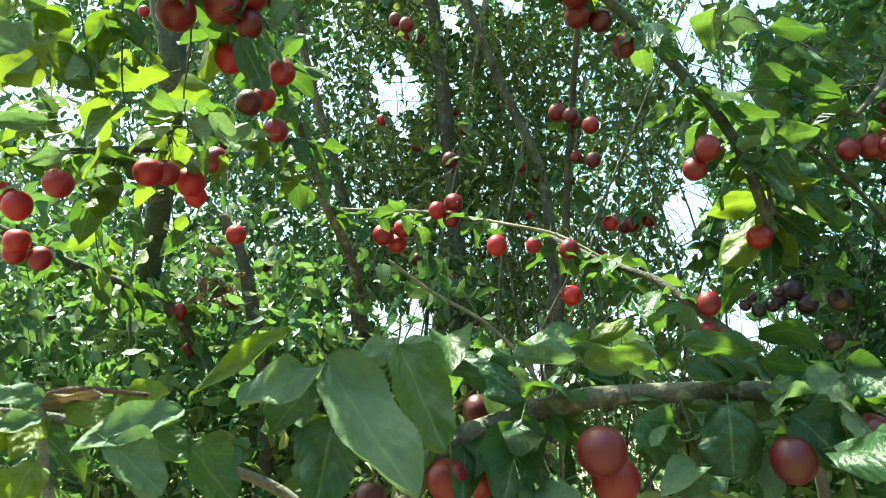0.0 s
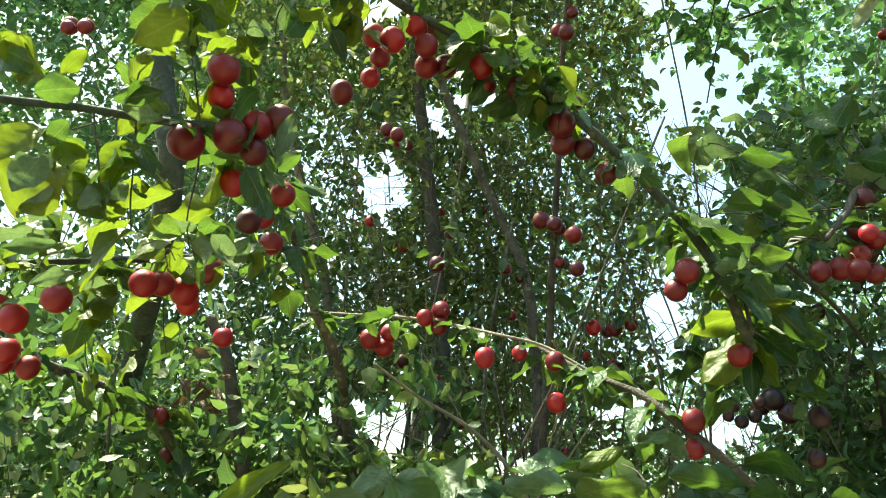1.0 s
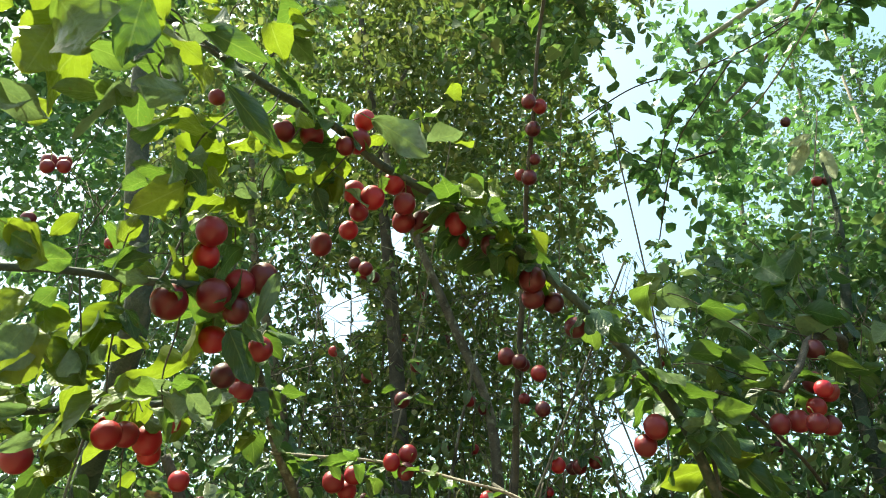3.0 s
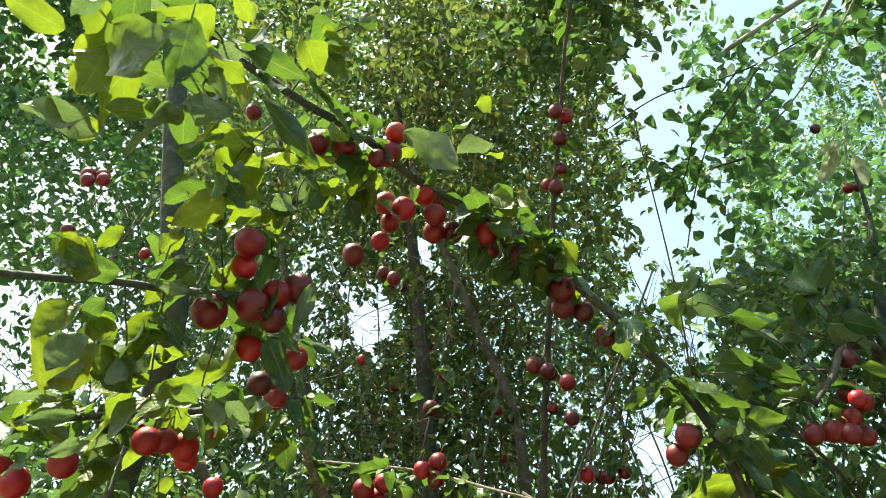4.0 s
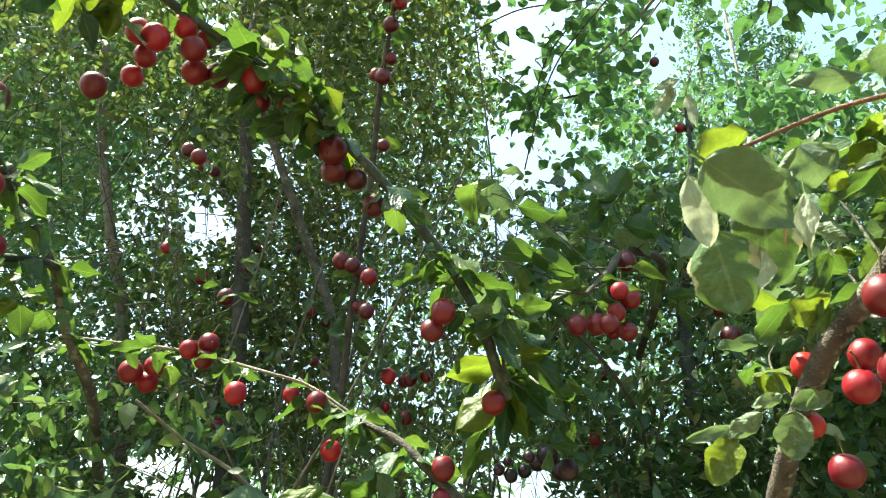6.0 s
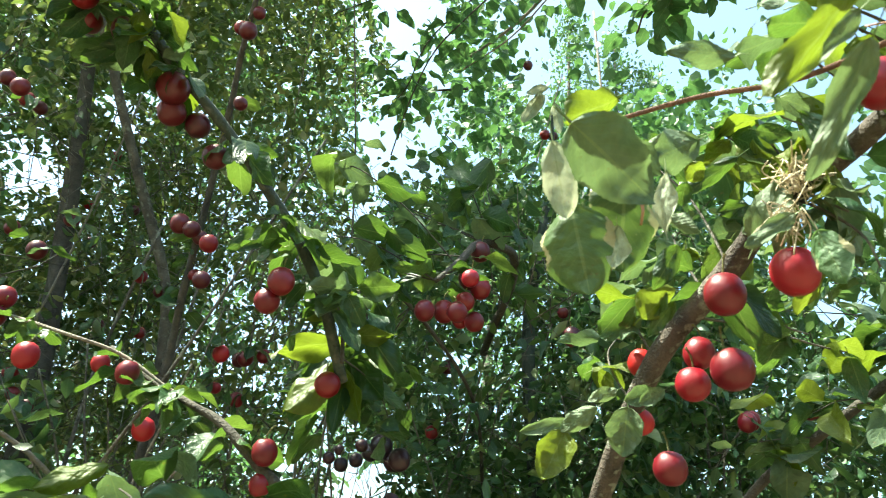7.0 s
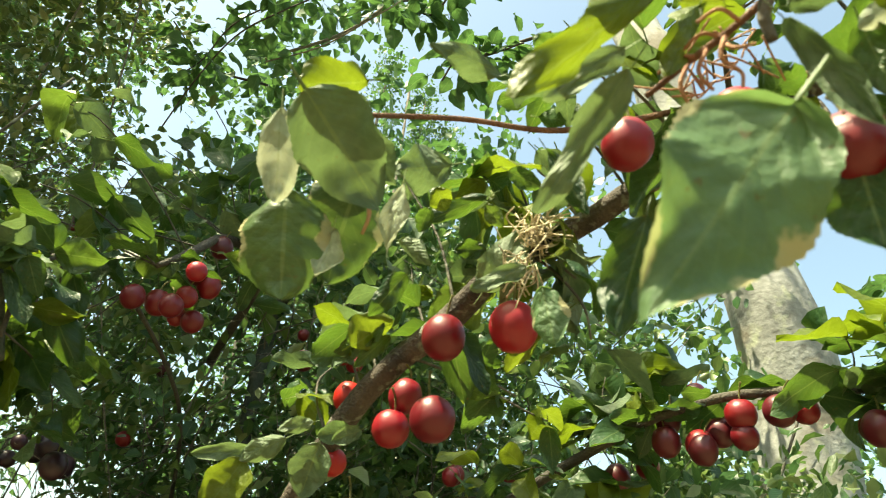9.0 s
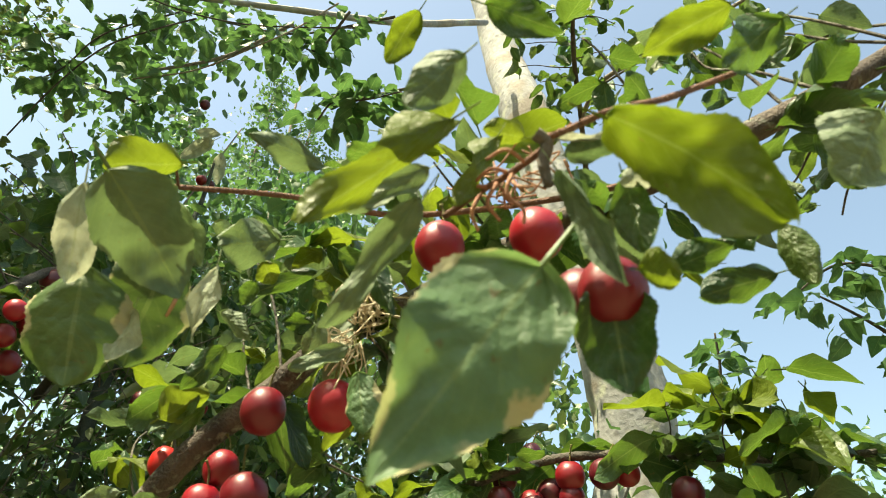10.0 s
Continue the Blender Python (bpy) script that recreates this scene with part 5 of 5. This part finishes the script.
# ---- the pale poplar trunk ----
H = tree("poplar_tree", (2.1, 0.85, 0), "tall poplar with a thick pale grey trunk", "tree")
bough(H, ((2.12, 0.86, -0.1), (2.1, 0.86, 1.0), (2.267, 0.878, 2.372), (2.199, 0.868, 2.816), (2.109, 1.056, 3.546), (2.024, 1.136, 4.009), (2.027, 1.261, 4.47), (1.9, 1.45, 6.0), (1.8, 1.6, 9.0)), 0.15, 0.06, BARK_WHITE, 20, "trunk")
bough(H, ((1.763, 1.172, 4.295), (1.314, 1.23, 3.777), (1.002, 1.386, 3.572), (0.773, 1.585, 3.495)), 0.014, 0.007, BARK_WHITE, 8)
bough(H, ((1.051, 1.382, 3.555), (0.985, 1.564, 3.444), (0.846, 1.745, 3.327)), 0.007, 0.004, BARK_PALE, 7)

for n, (a, b, c) in enumerate((((1.713, 0.118, 2.659), (1.652, 0.225, 2.668), (1.633, 0.329, 2.595)), ((1.706, 0.129, 2.462), (1.662, 0.215, 2.554), (1.631, 0.276, 2.604)), ((1.614, 0.49, 2.358), (1.578, 0.46, 2.45), (1.545, 0.451, 2.516)),
        ((1.079, 0.841, 2.979), (1.024, 0.947, 2.949), (0.988, 1.021, 2.918)), ((1.143, 1.054, 3.461), (1.005, 1.288, 3.382), (0.872, 1.401, 3.35)), ((2.031, 0.889, 3.692), (1.845, 0.819, 3.867), (1.672, 0.745, 4.003)),
        ((1.684, 0.703, 3.507), (1.683, 0.52, 3.551), (1.689, 0.306, 3.571)), ((0.869, 1.708, 3.208), (0.708, 1.769, 3.192), (0.579, 1.75, 3.24)), ((1.024, 1.099, 3.368), (1.037, 1.21, 3.293), (1, 1.236, 3.291)))):
    twig, twig_line = bough(H, (a, b, c), 0.004, 0.0018, BARK_DARK, 7)
    sprig(twig, None, twig_line, 38, 0.05, 2.5, hang=0.5, mats=(LEAF_ROUND,), seed=250 + n)

# ---- foliage further off ----
shrub_mass(31, (-52, -13), (-16, 14), (1.25, 2.4), 900, 9, 0.09, 0.04, B, LEAF_MASS)
shrub_mass(47, (-34, -13), (10, 38), (1.8, 2.8), 520, 9, 0.1, 0.038, B, LEAF_MASS)
shrub_mass(32, (-18, 15), (-12, 56), (1.5, 3.0), 2650, 10, 0.11, 0.034, A, LEAF_OLIVE)
shrub_mass(33, (17, 46), (-12, 33), (1.25, 2.3), 1900, 9, 0.1, 0.039, C, LEAF_MASS)
shrub_mass(34, (36, 66), (-6, 26), (1.2, 2.4), 1500, 9, 0.1, 0.038, C, LEAF_MASS)
shrub_mass(35, (60, 105), (-8, 16), (1.1, 2.4), 1300, 9, 0.1, 0.04, G, LEAF_MASS)
I = tree("poplar_tree", (2.4, 3.4, 0), "young poplar with rounded leaves on thin twigs", "tree")
bough(I, ((2.4, 3.4, -0.05), (2.42, 3.35, 1.5), (2.5, 3.3, 3.0), (2.5, 3.3, 4.6), (2.5, 3.4, 6.0)), 0.02, 0.008, BARK_PALE, 9, "trunk")
for n, (mat, pts) in enumerate(((BARK_DARK, ((0.412, 1.486, 3.086), (0.546, 1.399, 3.143), (0.701, 1.331, 3.153), (0.825, 1.243, 3.175), (0.93, 1.178, 3.242), (1.043, 1.086, 3.311))), (BARK_PALE, ((0.738, 1.409, 2.981), (0.816, 1.316, 3.039), (0.866, 1.215, 3.106), (0.917, 1.157, 3.196), (0.979, 1.095, 3.342))),
        (BARK_DARK, ((0.632, 1.588, 2.796), (0.639, 1.503, 2.914), (0.66, 1.415, 3.01), (0.706, 1.337, 3.072), (0.761, 1.301, 3.155))), (BARK_DARK, ((0.623, 1.669, 2.997), (0.655, 1.612, 3.054), (0.668, 1.528, 3.137), (0.763, 1.42, 3.273))), (BARK_DARK, ((1.037, 0.877, 2.934), (1, 0.951, 2.912), (0.967, 0.998, 2.901), (0.97, 1.037, 2.871))))):
    twig, twig_line = bough(I, pts, 0.0018, 0.0024, mat, 6)
    sprig(twig, None, twig_line, 26, 0.05, 3.0, hang=0.5, mats=(LEAF_ROUND,), seed=280 + n)
# whitish leaves, the sun on their undersides put into the colour
for base, tip, width, roll in (((0.97, 1.413, 2.999), (0.938, 1.48, 2.942), 0.042, -138), ((0.958, 1.413, 3.007), (0.958, 1.454, 2.96), 0.032, -155), ((0.999, 1.411, 2.981), (1.034, 1.444, 2.915), 0.036, 169), ((0.973, 1.398, 3.014), (0.925, 1.436, 3.003), 0.029, -128)):
    leaf(twig, base, tip, width, roll, LEAF_WITHERED_SUNLIT, fine=True)
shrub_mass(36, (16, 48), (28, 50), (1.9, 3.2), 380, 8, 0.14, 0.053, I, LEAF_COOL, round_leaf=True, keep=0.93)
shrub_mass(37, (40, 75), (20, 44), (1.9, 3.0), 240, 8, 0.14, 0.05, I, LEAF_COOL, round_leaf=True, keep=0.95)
J = tree("far_tree", (-0.5, 5.5, 0), "tall leafy trees closing the thicket behind", "tree")
bough(J, ((-0.5, 5.5, -0.05), (-0.45, 5.4, 2.0), (-0.3, 5.5, 4.5), (-0.3, 5.6, 7.0)), 0.09, 0.02, BARK, 9, "trunk")
shrub_mass(38, (-28, 20), (-14, 52), (3.2, 5.5), 2600, 10, 0.22, 0.07, J, LEAF_COOL)
shrub_mass(50, (-60, -28), (-14, 34), (3.2, 5.5), 1000, 10, 0.22, 0.07, J, LEAF_COOL)
shrub_mass(49, (-62, -22), (22, 50), (5.5, 7.5), 2300, 10, 0.3, 0.1, J, LEAF_COOL)
shrub_mass(39, (18, 110), (-14, 22), (3.0, 5.0), 1200, 10, 0.22, 0.07, J, LEAF_COOL)
K = tree("far_tree", (6.0, 9.0, 0), "distant poplars with fine silvery foliage against the sky", "tree")
bough(K, ((6.0, 9.0, -0.1), (6.0, 9.0, 4.0), (6.1, 9.1, 9.0)), 0.15, 0.03, BARK_WHITE, 9, "trunk")
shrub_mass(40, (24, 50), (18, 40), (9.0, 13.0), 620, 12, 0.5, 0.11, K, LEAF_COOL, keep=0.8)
shrub_mass(41, (-180, 180), (-6, 12), (10.0, 16.0), 2600, 10, 0.8, 0.3, K, LEAF_COOL)

# unseen foliage added behind the clearing to cut the light of the sky
shrub_mass(55, (100, 285), (-8, 36), (4.5, 7.0), 1300, 10, 0.3, 0.14, K, LEAF_COOL)

# low shrubs close by, and crowns overhead, which dapple the light
shrub_mass(45, (-48, -6), (-16, 11), (1.05, 1.5), 480, 9, 0.08, 0.042, B, LEAF_MASS)
shrub_mass(51, (-22, -3), (-16, 3), (0.95, 1.35), 240, 9, 0.08, 0.04, A, LEAF_OLIVE)
shrub_mass(46, (14, 40), (-14, 3), (0.9, 1.3), 260, 9, 0.08, 0.04, C, LEAF_MASS)
shrub_mass(42, (-44, -20), (36, 50), (2.6, 4.0), 260, 10, 0.16, 0.05, B, LEAF_MASS)
# three masses added overhead out of view, to shade the boughs below
shrub_mass(43, (10, 50), (56, 85), (2.0, 3.4), 120, 10, 0.16, 0.05, A, LEAF_MASS)
shrub_mass(52, (-8, 12), (50, 62), (1.35, 2.0), 150, 10, 0.1, 0.045, A, LEAF_MASS)
shrub_mass(53, (-4, 16), (66, 75), (1.8, 2.3), 55, 10, 0.1, 0.045, A, LEAF_MASS)
shrub_mass(44, (-36, -3), (31, 57), (1.9, 3.4), 850, 10, 0.12, 0.04, A, LEAF_OLIVE)
shrub_mass(48, (-3, 14), (31, 64), (1.9, 3.4), 330, 10, 0.12, 0.036, A, LEAF_OLIVE)


shrub_mass(54, (-14, 0), (8, 31), (1.75, 2.3), 330, 10, 0.09, 0.034, A, LEAF_OLIVE)


# thin upright stems through the thicket
def stems(owner, count, az, depth, z, seed, mats):
    r = random.Random(seed)
    for n in range(count):
        a, d = r.uniform(*az), r.uniform(*depth)
        x, y = EYE.x + d * math.sin(radians(a)), EYE.y + d * math.cos(radians(a))
        low, high = z[0] + r.uniform(-0.4, 0.4), z[1] + r.uniform(-0.9, 0.5)
        points, lean = [], Vector((r.gauss(0, 0.22), r.gauss(0, 0.22), 0))
        for k in range(5):
            h = low + (high - low) * k / 4
            points.append(Vector((x, y, h)) + lean * (h - low) + Vector((r.gauss(0, 0.025), r.gauss(0, 0.025), 0)))
        thick = r.choice((0.0025, 0.003, 0.004, 0.006)) * d / 1.6
        bough(owner, points, thick, thick * 0.5, r.choice(mats), 6, "stem")


stems(A, 46, (-16, 18), (1.4, 2.6), (0.9, 2.9), 5, (BARK, BARK_PALE, BARK_PALE))
stems(C, 24, (20, 55), (1.3, 2.3), (0.9, 2.5), 6, (BARK, BARK_PALE))
stems(B, 14, (-42, -16), (1.3, 2.2), (0.8, 2.8), 7, (BARK, BARK_DARK))


# fine dry twigs that fill the thicket
def tangle(owner, count, az, el, depth, seed, mat):
    r = random.Random(seed)
    verts, faces = [], []
    for n in range(count):
        a, e, d = radians(r.uniform(*az)), radians(r.uniform(*el)), r.uniform(*depth)
        p = EYE + Vector((math.sin(a) * math.cos(e), math.cos(a) * math.cos(e), math.sin(e))) * d
        way = Vector((r.gauss(0, 0.6), r.gauss(0, 0.6), r.gauss(0.55, 0.5))).normalized() * r.uniform(0.08, 0.35)
        line = [p, p + way * 0.5 + Vector([r.gauss(0, 0.015) for _ in range(3)]), p + way + Vector([r.gauss(0, 0.03) for _ in range(3)])]
        thick = r.uniform(0.0006, 0.0016) * d / 1.5
        v, f = tube_data(line, [thick, thick * 0.8, thick * 0.4], 4, 0.1)
        faces += [tuple(k + len(verts) for k in face) for face in f]
        verts += v
    ob = adopt(link_mesh("brushwood", verts, faces, mat), owner)
    tagged(ob, kind="stuff")


tangle(A, 800, (-16, 20), (-8, 30), (1.3, 2.4), 1, BARK)
tangle(C, 600, (18, 60), (-6, 26), (1.15, 2.2), 2, BARK)
tangle(B, 300, (-45, -14), (-10, 30), (1.15, 2.0), 3, BARK_DARK)


# columnar poplars on the skyline
def column_poplar(base, height, wide, seed):
    gen = np.random.default_rng(seed)
    owner = tree("far_poplar", base, "distant columnar poplar with fine pale foliage", "tree", "poplars on the skyline")
    bough(owner, (base, (base[0], base[1], height * 0.5), (base[0], base[1], height * 0.97)), 0.14, 0.02, BARK, 7, "trunk")
    n = 420
    h = gen.uniform(0.25, 1.0, n)
    spread = wide * np.sqrt(np.clip(1 - h, 0.01, 1)) * 1.1
    turn, out = gen.uniform(0, 6.28, n), np.sqrt(gen.uniform(0, 1, n))
    centres = np.stack((base[0] + np.cos(turn) * out * spread, base[1] + np.sin(turn) * out * spread, h * height), 1)
    places, ways, sizes = clump_leaves(gen, centres, 12, 0.4, 0.11)
    foliage("crown", places, ways + np.array((0, 0, 0.8)), sizes, LEAF_COOL, owner, gen)


column_poplar((6.5, 10.2, 0.0), 14.6, 0.9, 71)
column_poplar((7.6, 10.0, 0.0), 14.2, 0.9, 72)
column_poplar((8.3, 9.8, 0.0), 13.2, 0.8, 73)
column_poplar((5.3, 11.0, 0.0), 12.6, 1.0, 74)
